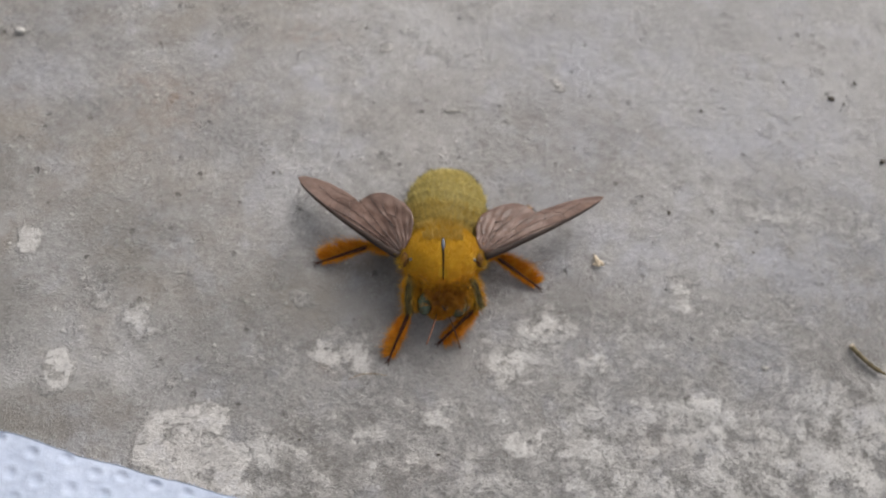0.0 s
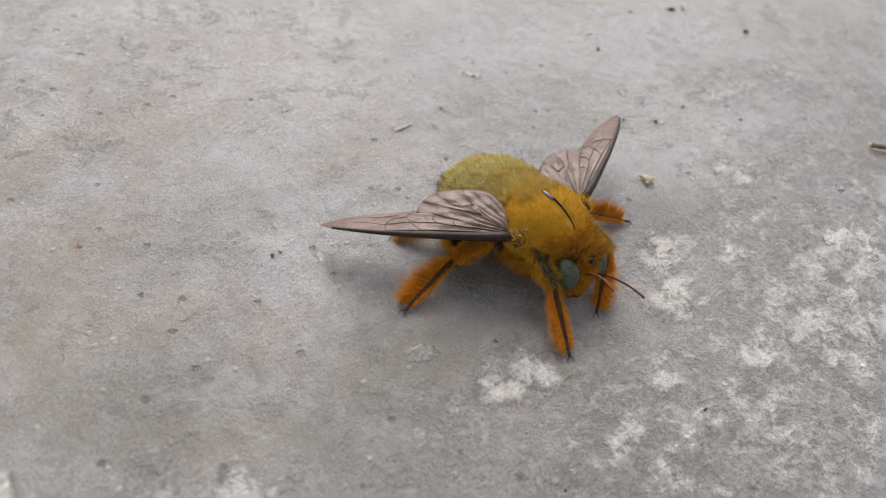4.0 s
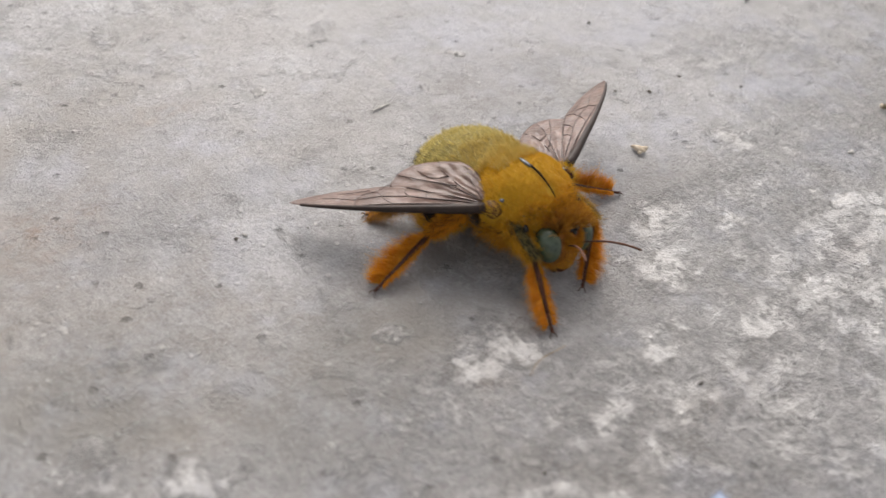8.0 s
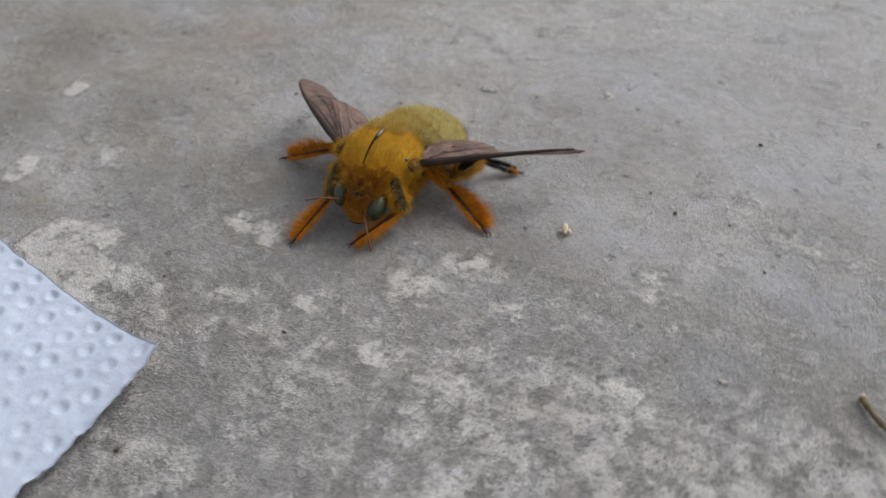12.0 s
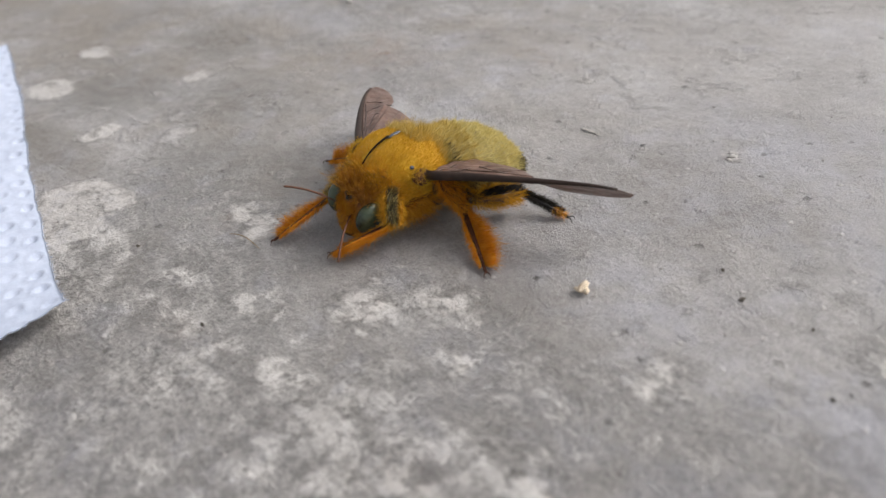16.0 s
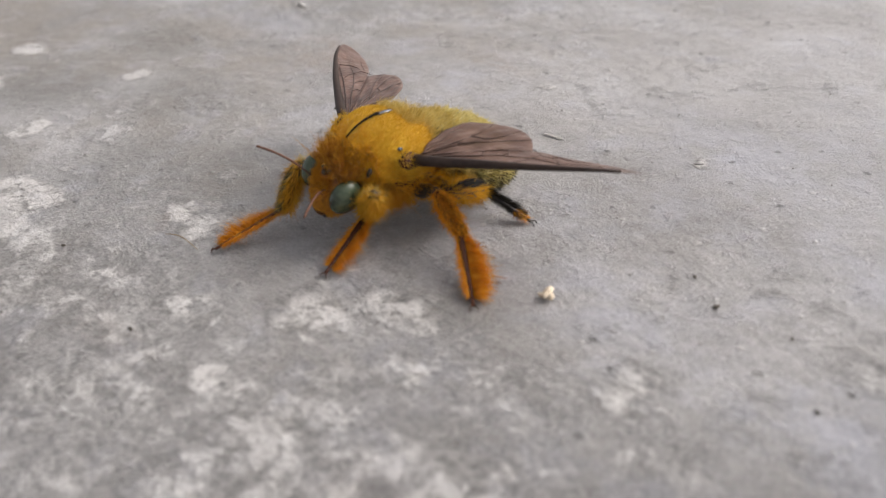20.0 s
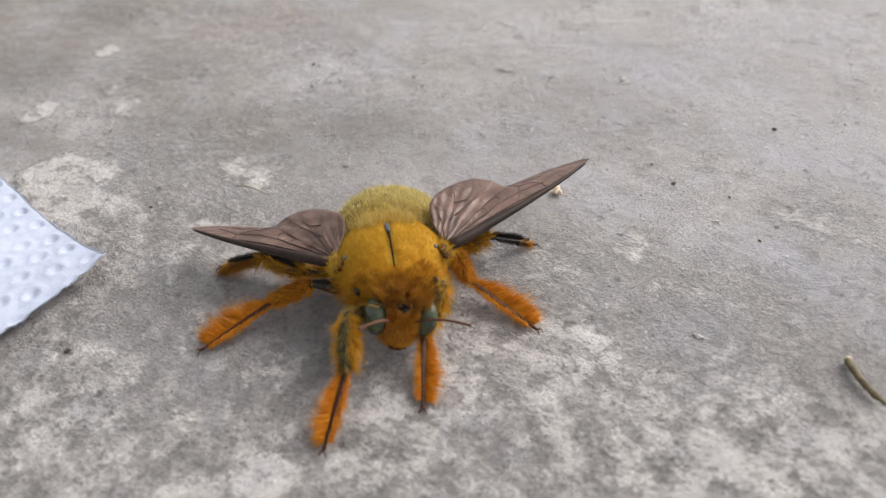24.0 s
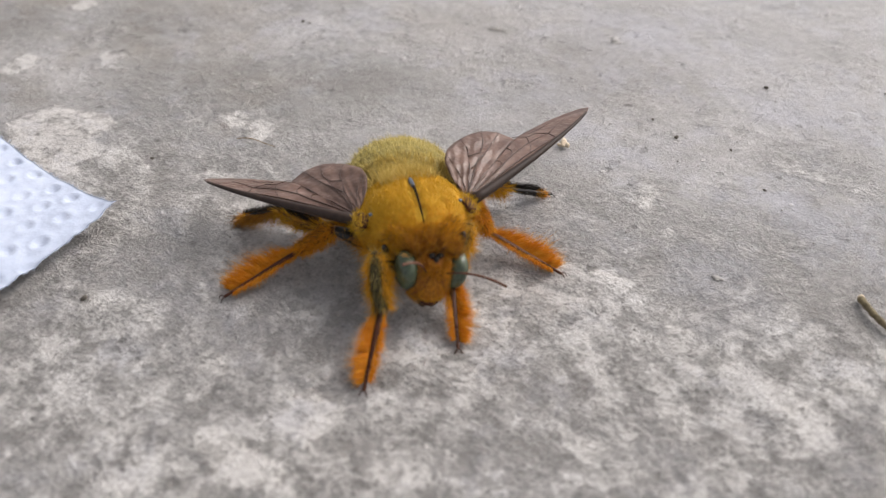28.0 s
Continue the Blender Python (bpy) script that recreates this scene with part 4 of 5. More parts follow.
def build_antenna(head, side):
    """Antenna space: root at the face, y along the antenna; elbow after the pale first joint."""
    t = np.linspace(0, 1, 10)
    scape = tube(np.stack([side * 0.2 * t, 1.9 * t, 0.35 * t], 1), 0.09 - 0.015 * t, 8)
    beads, radii = [], []
    for k in np.linspace(0, 1, 45):
        beads.append((side * (0.2 + 0.5 * k), 1.9 + 4.6 * k, 0.35 + 0.6 * k - 1.3 * k * k))
        radii.append(0.105 + 0.02 * abs(math.sin(k * 11 * math.pi)) - (0.05 if k < 0.03 else 0))
    g, f, which = join(scape, tube(beads, radii, 9))
    return part("antenna", (g, f), [BROWN, FLAGELLUM], head, "thin brown elbowed antenna", slots=which)


FLAGELLUM = plain("russet_antenna", [(0.3, (0.09, 0.04, 0.025)), (0.7, (0.18, 0.085, 0.052))], 1800, 0.6, 0.0, 0.2)


def chord(u, table):
    return np.interp(u, [a for a, _ in table], [b for _, b in table])


def build_wing(side):
    """Wing space: root at the hinge, x outward along the span, y towards the leading edge, z up; the left one is mirrored."""
    span = 21.0
    fore = [(0, 0.35), (2, 1.25), (6, 2.5), (10, 3.5), (11.5, 3.8), (14, 3.9), (16.5, 3.5), (18.7, 2.6), (20.1, 1.6), (20.7, 0.9), (21.0, 0.15)]
    lead = [(0, 0), (3, 0.28), (10, 0.40), (15, 0.22), (18, -0.15), (19.8, -0.6), (21.0, -1.2)]
    fan = [(0, 16), (5, 12), (9, 8), (11, 3), (14, -9), (21, -20)]

    def lift(u, v):
        # the membrane is pleated like a fan, raised at the root and drooping towards the tip
        twist = np.radians(chord(u, fan))
        pleat = np.clip(1.4 - u / 14, 0.25, 1) * np.clip(v / 2, 0, 1)
        return v * np.tan(twist) * (1 - 0.045 * v) + 0.07 * np.sin(v * 3.1 + u * 0.55) * pleat - 0.001 * u * u

    def sheet(u0, u1, table, front, nu, nv, up):
        s = np.linspace(u0, u1, nu)
        v, f = [], []
        for a in s:
            w, y0 = chord(a, table), front(a)
            for b in np.linspace(0, 1, nv):
                back = -y0 + w * b
                v.append((a, -back, lift(a, max(back, 0)) + up))
        top = np.array(v)
        low = top - (0, 0, 0.035)
        idx = lambda i, j: i * nv + j
        f = [[idx(i, j), idx(i + 1, j), idx(i + 1, j + 1), idx(i, j + 1)] for i in range(nu - 1) for j in range(nv - 1)]
        c = nu * nv
        rim = [idx(0, j) for j in range(nv)] + [idx(i, nv - 1) for i in range(1, nu)] + [idx(nu - 1, j) for j in range(nv - 2, -1, -1)] + [idx(i, 0) for i in range(nu - 2, 0, -1)]
        f += [[k + c for k in q[::-1]] for q in f] + [[a, b, b + c, a + c] for a, b in zip(rim, rim[1:] + rim[:1])]
        return np.concatenate([top, low]), f

    def mirror(g):
        v = np.array(g[0])
        if side < 0:
            v[:, 0] *= -1
        return v, [q[::-1] for q in g[1]] if side < 0 else g[1]

    wing = part("wing", mirror(sheet(0, span, fore, lambda a: chord(a, lead), 56, 16, 0.0)), WING, bee, "smoky brown forewing with dark veins")
    depth = [(0.2, 2.2), (0.8, 4.0), (1.8, 5.6), (3.2, 6.6), (5.0, 7.0), (7.0, 7.0), (8.4, 6.7), (9.4, 6.1), (10.0, 5.3), (10.3, 4.6), (10.5, 3.9)]
    hind = [(a, chord(a, depth) - chord(a, fore) + 0.45) for a in np.linspace(0.2, 10.5, 24)]
    behind = lambda a: chord(a, lead) - chord(a, fore) + 0.45
    def rib(points, r0, r1):
        p = np.array([(a, -b, lift(a, max(b, 0)) + 0.03) for a, b in points])
        t = np.linspace(0, len(p) - 1, 18)
        q = np.stack([np.interp(t, range(len(p)), p[:, k]) for k in range(3)], 1)
        return tube(q, np.linspace(r0, r1, 18), 6)
    lobe, f, which = join(mirror(sheet(0.2, 10.5, hind, behind, 40, 14, -0.06)), *(mirror(rib(pts, 0.06, 0.03)) for pts in (
        [(0.3, 0.8), (3, 3.0), (5, 5.0), (5.6, 6.6)], [(0.3, 0.8), (3, 2.4), (7, 4.6), (8.6, 6.2)], [(0.2, 0.8), (1.6, 3.2), (2.4, 5.4)], [(3.2, 2.9), (6.5, 3.6), (10, 4.9)], [(4.2, 4.2), (5.4, 3.9), (6.4, 4.3)])))
    hindwing = part("hindwing", (lobe, f), [WING, VEIN], wing, "brown pleated hindwing lobe", slots=[min(k, 1) for k in which])
    edge = [(a, -chord(a, lead)) for a in np.linspace(0, 19.5, 12)]
    part("leading_edge", mirror(rib(edge, 0.58, 0.14)), EDGE, wing, "thick dark leading vein")
    for pts, r0, r1 in (([(0, 0.3), (4, 0.45), (9, 0.42), (13.5, 0.15)], 0.20, 0.06), ([(0.2, 0.45), (3, 0.9), (6, 1.15), (8, 1.5), (11, 1.7), (14, 1.4)], 0.15, 0.05), ([(0.3, 0.6), (3, 1.35), (6, 2.1), (8, 2.7), (10.5, 3.2)], 0.13, 0.05),
                        ([(8, 1.5), (8.6, 2.1), (8.4, 2.8)], 0.07, 0.05), ([(11, 1.7), (11.6, 2.5), (11, 3.3), (10.5, 3.6)], 0.07, 0.04), ([(13.5, 0.2), (13.8, 1.4), (13.0, 2.4), (11.5, 2.5)], 0.07, 0.04),
                        ([(14, 1.4), (16, 1.8), (17.5, 2.0)], 0.06, 0.03), ([(6, 1.15), (6.3, 1.7), (6, 2.1)], 0.07, 0.05), ([(9.6, 0.45), (10.4, 1.0), (11, 1.7)], 0.06, 0.05), ([(12.5, 3.0), (14.5, 2.9), (16.2, 2.9)], 0.05, 0.025)):
        part("vein", mirror(rib(pts, r0 * 0.7, r1 * 0.7)), VEIN, wing)
    return wing, hindwing


# segment lengths of the three pairs of legs: femur, tibia, tarsus
LEG_SIZES = {"front": (4.2, 5.0, 8.2), "middle": (4.7, 4.6, 9.0), "hind": (5.2, 6.0, 6.4)}
HIPS = {"front": (2.7, 3.1, 3.0), "middle": (3.5, -1.2, 2.9), "hind": (3.5, -4.2, 3.1)}


def limb(length, widths, flat=0.8, bow=0.0):
    t = np.linspace(0, 1, len(widths) * 3)
    r = np.interp(t, np.linspace(0, 1, len(widths)), widths)
    return tube(np.stack([0 * t, t * length, bow * np.sin(t * math.pi)], 1), r, 12, flat)


def build_leg(pair, side):
    """Segment space: root at the joint, y along the segment, z to its back, x to its outer side."""
    rng = np.random.RandomState({"front": 11, "middle": 13, "hind": 17}[pair] + side)
    fl, tl, sl = LEG_SIZES[pair]
    femur = limb(fl, (0.55, 0.95, 1.0, 0.75, 0.5))
    leg = part("leg", femur, SKIN, bee, "black thigh of a " + pair + " leg")
    count = {"front": 700, "middle": 260, "hind": 1500}[pair]
    p, n = surface_points(femur, count, rng)
    part("thigh_fur", hairs(p, n * 0.6 + (0, 0.7, 0) + 0.2 * rng.randn(count, 3) + tufted(p, rng, 0.6, 0.3), 0.8 if pair == "hind" else 0.75, 0.018, rng, 0.3), {"front": PALE_FUR, "middle": AMBER_FUR, "hind": HONEY_FUR}[pair], leg)
    bone = limb(tl, (0.5, 0.85, 0.95, 0.85, 0.6) if pair == "front" else (0.45, 0.72, 0.78, 0.70, 0.5) if pair == "middle" else (0.5, 0.95, 1.08, 0.95, 0.6))
    p, n = surface_points(bone, 2600, rng, lambda c: ((c[:, 2] < 0.45) | (np.abs(c[:, 0]) > 0.42)) * 1.0)
    fur = hairs(p, n * 0.75 + (0, 0.6, -0.1) + 0.2 * rng.randn(2600, 3) + tufted(p, rng, 0.6, 0.25), 0.75 if pair == "middle" else 1.0, 0.018, rng, 0.35)
    q, m = surface_points(bone, 1800, rng, lambda c: ((c[:, 2] > 0.3) & (np.abs(c[:, 0]) < 0.5)) * 1.0)
    comb = hairs(q, m * 0.4 + (0, 1.0, 0) + 0.15 * rng.randn(1800, 3), 0.75, 0.018, rng, 0.25)
    dark = rng.rand(1800) < (0.8 if pair != "middle" else 0.3)
    g, f, which = join(bone, fur, comb)
    which = [k if k < 2 else (2 if dark[(i % 1800)] else 3) for i, k in enumerate(which)]
    tibia_skin = plain(pair + "_shin", [(0.3, (0.016, 0.014, 0.009)), (0.7, (0.05, 0.043, 0.023))], 900, 0.7, 0.00004, 0.15) if pair == "front" else (BROWN if pair == "middle" else SKIN)
    tibia = part("tibia", (g, f), [tibia_skin, {"front": HONEY_FUR, "middle": ORANGE_FUR, "hind": HONEY_FUR}[pair], GREY_FUR if pair == "front" else BLACK_FUR, {"front": OLIVE_FUR, "middle": ORANGE_FUR, "hind": BLACK_FUR}[pair]], leg, slots=which)
    body = 0.72 if pair != "hind" else 0.66
    # tarsus: long first joint, four small ones, a pair of hooked claws
    pieces, slots = [limb(sl * body, (0.30, 0.36, 0.33, 0.25, 0.2), 0.6)], [0]
    y = sl * body
    for k in range(4):
        step = sl * (1 - body) * (0.2, 0.2, 0.2, 0.28)[k]
        pieces.append(turned(limb(step * 1.1, (0.13, 0.2, 0.15), 0.8), pose(0, y - 0.05, -0.02 * k)))
        slots.append(0)
        y += step
    for s in (1, -1):
        t = np.linspace(0, 1, 8)
        pieces.append(tube(np.stack([s * (0.08 + 0.28 * np.sin(t * 1.8)), y + 0.55 * t, 0.12 * np.sin(t * 3) - 0.28 * t * t], 1), 0.075 - 0.05 * t, 6))
        slots.append(0)
    count = {"front": 4800, "middle": 6000, "hind": 2600}[pair]
    p = np.zeros((count, 3))
    p[:, 1] = sl * (0.02 + (body + 0.12) * rng.rand(count))
    fringe = rng.rand(count) < 0.7
    x = np.where(fringe, 1.0, -1.0) * side
    full = np.sin(np.clip(p[:, 1] / (sl * 0.92), 0, 1) * math.pi) ** 0.45
    reach = {"front": (1.75, 0.95), "middle": (2.45, 0.8), "hind": (0.8, 0.6)}[pair]
    length = np.where(fringe, reach[0], reach[1]) * full * (0.3 + 0.85 * rng.rand(count) ** 0.8)
    p[:, 0] = x * 0.22
    p[:, 2] = -0.06 + 0.10 * rng.randn(count)
    way = np.stack([x, 0.75 + 0.15 * rng.randn(count), np.where(fringe, 0.55, -0.3) + 0.28 * rng.randn(count)], 1) + tufted(p, rng, 0.45, 0.14)
    pieces.append(hairs(p, way, np.maximum(length, 0.1), 0.019, rng, 0.18))
    slots.append(1)
    if pair == "hind":
        q = np.zeros((500, 3))
        q[:, 1], q[:, 2] = sl * 0.05 + sl * 0.55 * rng.rand(500), 0.2
        pieces.append(hairs(q, np.stack([0.3 * rng.randn(500), 0.9 + 0 * q[:, 0], 0.9 + 0.2 * rng.randn(500)], 1), 0.85, 0.022, rng, 0.15))
        slots.append(2)
        q = np.zeros((500, 3))
        q[:, 1] = sl * (0.6 + 0.25 * rng.rand(500))
        pieces.append(hairs(q, rng.randn(500, 3) * (0.8, 0.3, 0.5) + (0, 0.8, -0.3), 0.8, 0.018, rng, 0.2))
        slots.append(3)
        if side > 0:
            # the right hind foot is splayed and shows the fluff of its inner side
            q = np.zeros((1600, 3))
            q[:, 1] = sl * 0.85 * rng.rand(1600)
            pieces.append(hairs(q, rng.randn(1600, 3) * (0.35, 0.3, 0.35) + (-0.9, 0.6, -0.35), 1.7, 0.016, rng, 0.25))
            slots.append(4)
    g, f, which = join(*pieces)
    tarsus = part("tarsus", (g, f), [SKIN if pair == "hind" else BROWN, ORANGE_FUR if pair != "hind" else BLACK_FUR, BLACK_FUR, ORANGE_FUR, RUST_FUR], leg, "bristly foot with hooked claws", slots=[slots[k] for k in which])
    return leg, tibia, tarsus


build_thorax()
ABDOMEN = build_abdomen()
HEAD = build_head()
ANTENNAE = {s: build_antenna(HEAD, s) for s in (1, -1)}
WINGS = {s: build_wing(s) for s in (1, -1)}
LEGS = {(pair, s): build_leg(pair, s) for pair in LEG_SIZES for s in (1, -1)}

# ------------------------------------------------------------------ motion of the bee
# seconds, ground position in millimetres, height above the resting stance, heading, nose-up, roll in degrees
BODY = [
    (0.0, 5.6, 52.2, -0.3, 181.0, -0.7, 0.1), (3.0, 5.5, 51.7, -0.4, 181.2, -0.9, 0.2), (5.5, 5.36, 51.4, -0.6, 181.3, -1.1, 0.2), (8.0, 5.31, 51.3, -0.3, 181.1, -1.3, 0.4),
    (9.5, 5.2, 51.8, -0.2, 180.7, -1.4, 0.1), (11.0, 4.9, 52.0, -0.2, 180.4, -1.8, 0.6), (12.5, 4.7, 51.9, -0.2, 180.1, -2.4, 0.6), (17.0, 4.8, 51.8, -0.3, 180.5, -2.9, 0.9),
    (19.3, 4.9, 51.8, 0.0, 180.5, -2.9, 0.9), (19.5, 6.6, 51.3, 1.7, 175.6, -6.0, 2.0), (19.6, 8.0, 53.0, 5.2, 175.3, -8.0, 0.6), (19.8, 8.0, 53.5, 4.5, 178.0, -1.0, -2.0),
    (20.0, 7.5, 54.0, 1.6, 177.3, 3.0, -3.0), (20.2, 6.5, 53.5, 1.6, 178.0, 2.0, -2.0), (20.5, -6.6, 50.0, 4.5, 183.0, -3.0, 3.0), (21.0, -3.0, 44.0, 3.0, 195.0, 0.0, 0.0),
    (21.5, 8.0, 37.0, 2.5, 206.0, 0.0, 0.0), (22.0, 17.0, 32.0, 2.0, 212.0, 0.0, 0.0),
    (22.5, 22.4, 29.7, 0.6, 214.9, -1.4, 0.6), (23.0, 24.1, 28.5, 0.7, 222.7, 3.0, -0.5), (23.5, 24.2, 27.3, 0.2, 222.8, 2.7, -0.5), (24.0, 24.3, 27.1, 0.3, 222.4, 2.8, -0.8),
    (25.0, 24.4, 26.5, 0.3, 222.7, 2.7, -0.7), (26.0, 24.7, 25.9, 0.3, 223.4, 1.7, -0.4), (27.0, 24.7, 25.5, 0.4, 223.8, 0.8, -0.1), (28.0, 24.9, 25.2, 0.4, 224.1, 0.2, -0.1),
]
FOOT_A = {("front", 1): (-1.7, 38.6), ("middle", 1): (-12.7, 53.3), ("middle", -1): (20.6, 50.1), ("front", -1): (5.2, 41.4), ("hind", 1): (-6.6, 63.7), ("hind", -1): (20.0, 63.2)}
FOOT_20 = {("front", 1): (-0.3, 37.9), ("middle", 1): (-9.0, 52.5), ("middle", -1): (25.8, 48.8), ("front", -1): (11.7, 42.8), ("hind", 1): (-6.0, 63.0), ("hind", -1): (19.9, 63.2)}
FOOT_205 = {("front", 1): (-8.2, 32.3), ("middle", 1): (-19.0, 46.0), ("middle", -1): (6.5, 47.0), ("front", -1): (2.2, 42.1), ("hind", 1): (-16.0, 60.0), ("hind", -1): (7.7, 57.5)}
FOOT_225 = {("front", 1): (23.2, 10.0), ("middle", 1): (8.6, 15.4), ("middle", -1): (38.5, 31.8), ("front", -1): (34.4, 17.1), ("hind", 1): (6.5, 32.0), ("hind", -1): (36.0, 46.5)}
FOOT_B = {("front", 1): (29.2, 8.6), ("middle", 1): (10.4, 12.3), ("middle", -1): (38.6, 31.8), ("front", -1): (34.2, 17.1), ("hind", 1): (1.5, 22.8), ("hind", -1): (32.0, 44.2)}
FOOT_23 = {**FOOT_B, ("hind", 1): (6.5, 31.0), ("middle", 1): (8.8, 15.4), ("hind", -1): (35.0, 45.8)}
FEET = [(0.0, FOOT_A, 0), (19.3, FOOT_A, 0), (19.6, FOOT_20, 2.0), (20.0, FOOT_20, 0), (20.2, FOOT_20, 0), (20.5, FOOT_205, 0), (21.0, FOOT_205, 2.0), (22.0, FOOT_225, 2.0), (22.5, FOOT_225, 0), (23.0, FOOT_23, 0), (23.6, FOOT_B, 0), (28.0, FOOT_B, 0)]
RISE = {"front": 23.0, "middle": 16.0, "hind": 22.0}
SWING = {"front": 0.0, "middle": 14.0, "hind": 10.0}


def bee_matrix(row):
    _, x, y, z, heading, nose, roll = row
    return pose(x * MM, y * MM, (z + 6) * MM, 0, 0, heading) @ pose(0, 0, 0, nose) @ pose(0, 0, 0, 0, roll) @ pose(0, 0, -6 * MM)


def foot_at(t, key):
    for (a, fa, la), (b, fb, lb) in zip(FEET, FEET[1:]):
        if a <= t <= b:
            k = (t - a) / (b - a)
            p, q = fa[key], fb[key]
            return Vector((p[0] + (q[0] - p[0]) * k, p[1] + (q[1] - p[1]) * k, 0.25 + la + (lb - la) * k)) * MM
    raise ValueError


def aimed(root, way, back):
    """A pose at root whose y axis points along way and whose z axis leans towards back."""
    y = way.normalized()
    x = y.cross(back).normalized()
    z = x.cross(y)
    m = Matrix((x, y, z)).transposed().to_4x4()
    m.translation = root
    return m


def leg_poses(pair, side, foot, swing):
    """Poses of femur, tibia and tarsus in bee space for a foot given in bee space, all in metres."""
    fl, tl, sl = (k * MM for k in LEG_SIZES[pair])
    hip = Vector(HIPS[pair]) * MM
    hip.x *= side
    level = Vector((hip.x - foot.x, hip.y - foot.y, 0)).normalized()
    level.rotate(Euler((0, 0, radians(swing * side))))
    rise = radians(RISE[pair])
    for _ in range(40):
        ankle = foot + sl * (level * math.cos(rise) + Vector((0, 0, 1)) * math.sin(rise))
        if (ankle - hip).length <= (fl + tl) * 0.97:
            break
        # out of reach: turn straight at the hip, then pull the foot in
        aim = hip - foot
        level = (level + 0.25 * Vector((aim.x, aim.y, 0)).normalized()).normalized()
        foot = foot + Vector((aim.x, aim.y, 0)) * 0.02
    way = ankle - hip
    reach = min(way.length, (fl + tl) * 0.995)
    way = way.normalized()
    along = (fl * fl - tl * tl + reach * reach) / (2 * reach)
    high = math.sqrt(max(fl * fl - along * along, 0))
    pole = Vector((side * 0.9, -0.4, -0.05)) if pair == "hind" else Vector((side * 0.55, 0.25 if pair == "front" else 0.0, 1.0))
    pole = (pole - way * pole.dot(way)).normalized()
    knee = hip + way * along + pole * high
    ankle = knee + (ankle - knee).normalized() * tl
    up = Vector((side * 0.3, 0, 1))
    return aimed(hip, knee - hip, up), aimed(knee, ankle - knee, up), aimed(ankle, foot - ankle, up)


def wing_pose(side, tip, tilt):
    """Pose of a wing in bee space that points its tip at the place given in millimetres; tilt raises the hind margin."""
    root = Vector((side * 5.9, 0.1, 7.5)) * MM
    out = (Vector(tip) * MM - root).normalized()
    x = out * side
    y = Vector((-out.y * side, out.x * side, 0)).normalized()
    z = x.cross(y).normalized()
    y = z.cross(x)
    m = Matrix((x, y, z)).transposed().to_4x4()
    m.translation = root
    return m @ pose(0, 0, 0, tilt) @ pose(0, 0, 0, 0, 0, 4.5 * side)


def hindwing_pose(side, raised):
    """The hindwing turned up about its joint with the forewing by so many degrees."""
    axis = Vector((10.8, -3.2 * side, 0.6 * side)).normalized()
    joint = Vector((0.2 * side, -0.4, 0.1)) * MM
    return Matrix.Translation(joint) @ Matrix.Rotation(radians(-raised), 4, axis) @ Matrix.Translation(-joint)


def antenna_pose(side, tip):
    """Pose of an antenna in head space, aimed at a place in bee space in millimetres."""
    root = Vector((side * 0.75, 2.75, 0.55))
    return aimed(root * MM, Vector(tip) - Vector((0, 4.3, 4.6)) - root, Vector((0, 0.3, 1)))


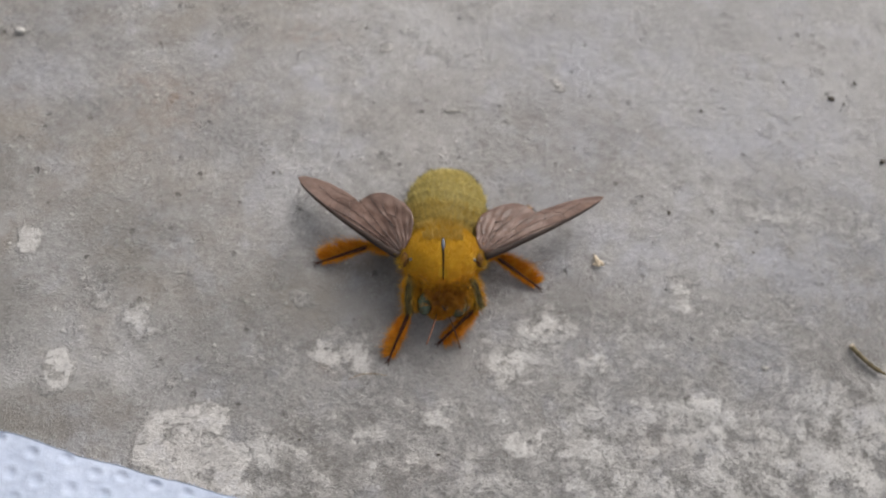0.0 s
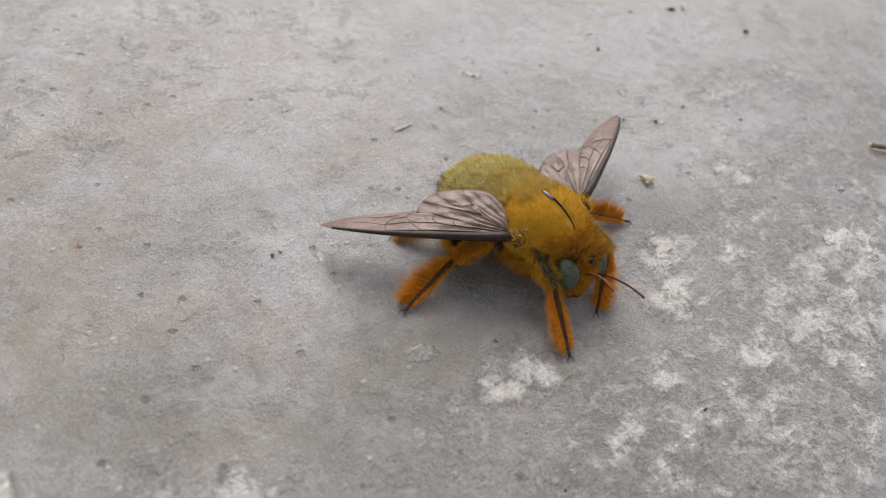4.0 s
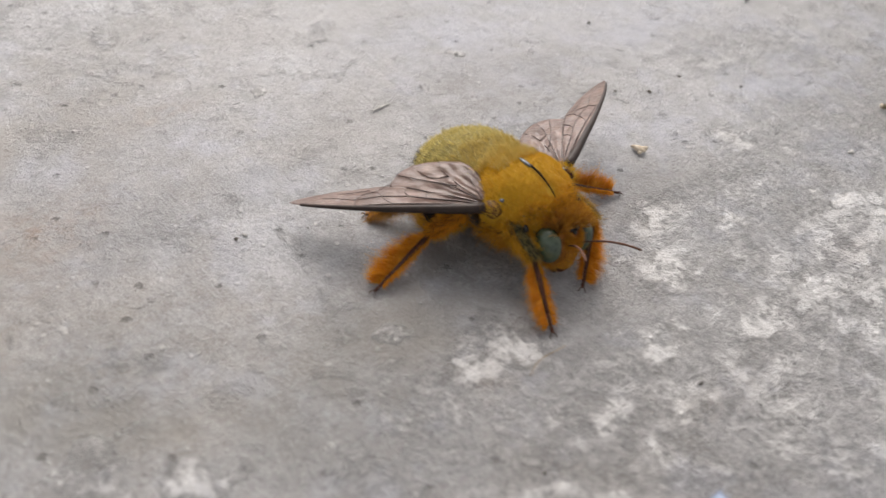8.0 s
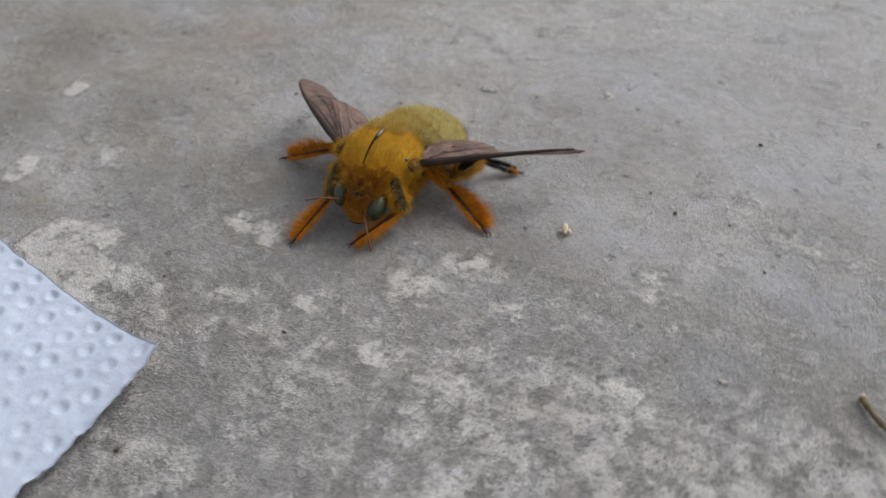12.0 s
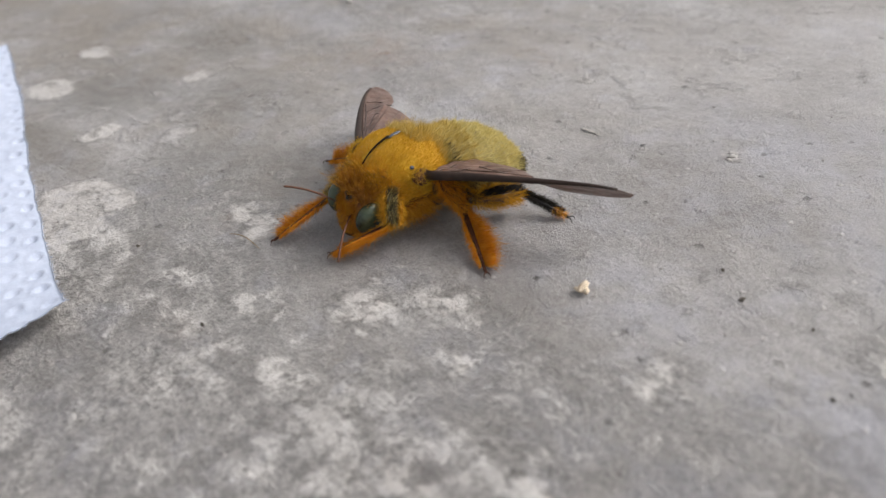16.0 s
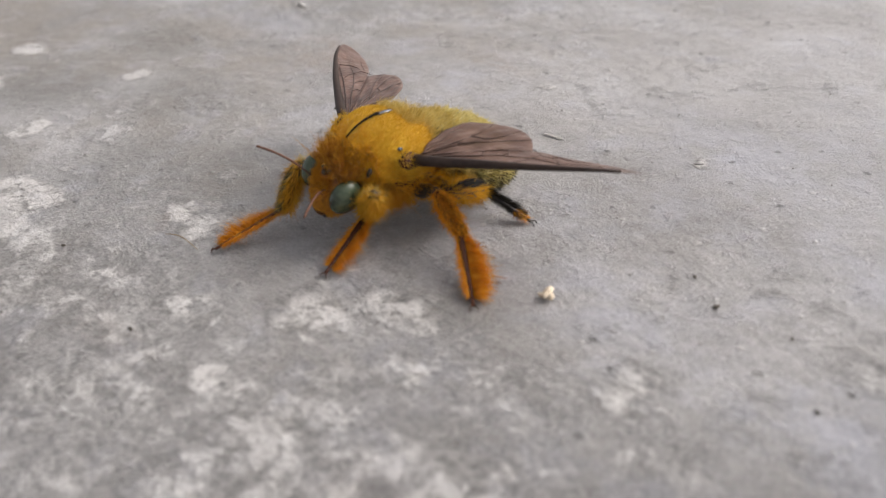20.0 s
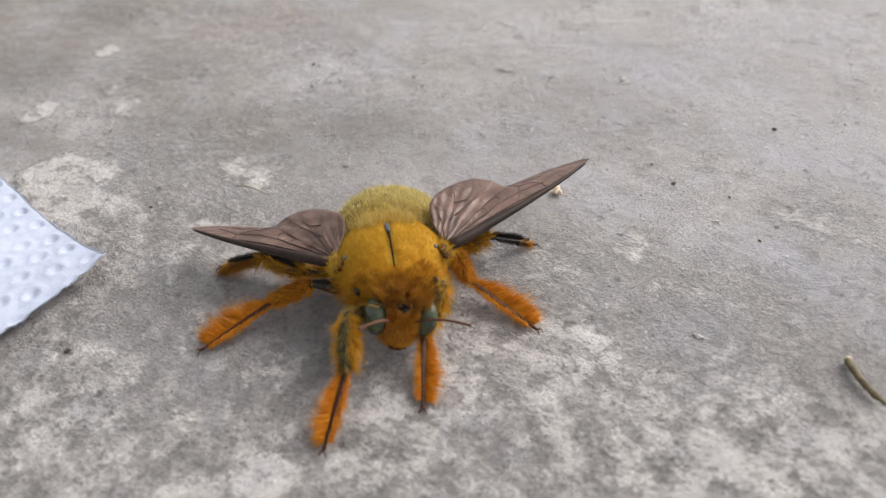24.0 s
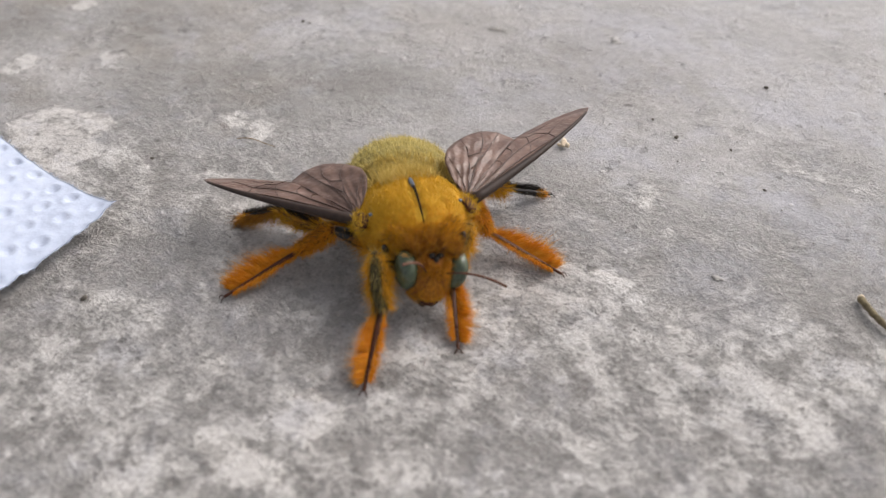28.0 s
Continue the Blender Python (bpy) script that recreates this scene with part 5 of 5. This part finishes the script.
def motions():
    # rest of the body between the rows, so that the feet stay put
    times = sorted({*(r[0] for r in BODY), *(t for t, _, _ in FEET)})
    table = np.array(BODY)
    rows = [(t, bee_matrix([np.interp(t, table[:, 0], table[:, k]) for k in range(7)])) for t in times]
    walk(bee, rows)
    for (pair, side), (leg, tibia, tarsus) in LEGS.items():
        sets = []
        for t, m in rows:
            femur, shin, foot = leg_poses(pair, side, m.inverted() @ foot_at(t, (pair, side)), 27.0 if (pair, side) == ("front", -1) and t < 19.4 else SWING[pair])
            sets.append((t, femur, femur.inverted() @ shin, femur.inverted() @ foot))
        for k, ob in enumerate((leg, tibia, tarsus)):
            walk(ob, [(s[0], s[k + 1]) for s in sets])
    # where each wing tip points, and how far the hind margin is raised
    right_wing = [(0, (20.0, -13.7, 4.4), 2), (2.3, (19.8, -13.9, 4.7), 2), (5.5, (18.1, -15.6, 4.7), 2), (9.0, (18.0, -15.5, 4.1), 2), (11.5, (19.8, -14.0, 5.6), 2), (12.5, (20.3, -13.5, 5.8), 2), (19.4, (20.4, -13.3, 5.7), 2)]
    left_wing = [(0, (-23.5, -10.8, 6.3), 22), (2.3, (-23.3, -11.1, 6.1), 22), (5.5, (-23.6, -10.5, 7.2), 22), (9.0, (-23.2, -11.2, 6.5), 24), (11.5, (-23.2, -11.3, 6.9), 36), (12.5, (-22.9, -11.6, 6.6), 38), (19.4, (-24.0, -11.0, 6.9), 38)]
    beat = {1: ((22.0, -11.8, 8.8), (18.0, -6.0, 20.0)), -1: ((-23.6, -10.2, 11.2), (-23.7, -2.5, 19.6))}
    settle = {1: ((20.8, -13.0, 7.2), (20.2, -13.7, 7.8), (19.8, -14.0, 5.3), (18.6, -15.2, 5.1)), -1: ((-22.6, -11.6, 12.1), (-23.2, -11.1, 10.2), (-23.2, -11.0, 9.9), (-22.6, -12.1, 9.5))}
    for s, (wing, hindwing) in WINGS.items():
        mid, high = wing_pose(s, beat[s][0], 5), wing_pose(s, beat[s][1], 0)
        rows = [(t, wing_pose(s, tip, tilt)) for t, tip, tilt in (right_wing if s > 0 else left_wing)]
        rows += [(19.6, mid), (19.7, high), (19.8, mid), (20.0, mid), (20.2, mid), (20.3, high), (20.4, mid), (20.5, high)]
        rows += [(20.7 + 0.2 * k, high if k % 2 else mid) for k in range(9)]
        rows += [(t, wing_pose(s, tip, tilt)) for t, tip, tilt in zip((22.5, 23.0, 23.8, 28.0), settle[s], (8, -8 if s > 0 else 2, 2 if s > 0 else 4, 2 if s > 0 else 4))]
        walk(wing, rows)
        held = 3 if s > 0 else 4
        walk(hindwing, [(t, hindwing_pose(s, a)) for t, a in ((0, held), (9.0, held), (12.0, -35 if s > 0 else 19), (19.4, -35 if s > 0 else 19), (19.7, 10), (22.3, 10), (22.8, -4), (23.1, -4), (23.6, 10), (28, 10))])
    tilt = [(0, -4), (5.5, 0), (11, 0), (17, 4), (19.4, 4), (19.6, 0), (20.5, 4), (22.5, -8), (23.0, -10), (24, -4), (26, 4), (28, 8)]
    walk(HEAD, [(t, pose(0, 4.3 * MM, 4.15 * MM, a, -12)) for t, a in tilt])
    right = [(0, (2.3, 12.8, 8.5)), (2.2, (2.3, 12.8, 8.5)), (5.5, (3.7, 12.5, 8.4)), (11, (4.2, 12.7, 8.2)), (19.3, (4.4, 12.5, 8.2)), (20, (5.0, 12.3, 8.1)), (20.5, (4.2, 12.0, 8.9)), (22.5, (4.3, 11.7, 7.4)), (23.2, (4.3, 11.7, 7.1)), (25, (3.5, 10.6, 9.2)), (28, (3.8, 11.2, 8.4))]
    left = [(0, (-2.6, 11.0, 2.5)), (2.2, (-2.6, 11.0, 2.5)), (5.5, (-4.4, 13.4, 7.2)), (9.5, (-4.4, 13.4, 7.0)), (11, (-3.7, 11.6, 4.6)), (19.3, (-3.7, 11.6, 4.2)), (20, (-3.7, 12.0, 6.5)), (20.5, (-3.5, 8.8, 11.2)), (22.5, (-4.3, 12.0, 8.0)), (25, (-4.8, 10.4, 8.4)), (28, (-4.5, 11.9, 6.6))]
    # the abdomen bends at the waist
    bend = [(0, 0), (9.0, 0), (12.5, -5), (19.4, -5), (20.0, 0), (20.5, -14), (21.5, -6), (22.5, 4), (23.5, 7), (28, 9)]
    for ring in ABDOMEN:
        walk(ring, [(t, pose(0, -4.4 * MM, 5.2 * MM) @ pose(0, 0, 0, -a) @ pose(0, 4.4 * MM, -5.2 * MM)) for t, a in bend])
    walk(SHEET, [(t, pose(x * MM, y * MM, 0)) for t, x, y in ((0, -3.9, 17.0), (20.4, -3.9, 17.0), (21.4, -6.0, 16.6), (22.4, -6.6, 16.4), (28, -6.6, 16.4))])
    for s, table in ((1, right), (-1, left)):
        walk(ANTENNAE[s], [(t, antenna_pose(s, tip)) for t, tip in table])


motions()
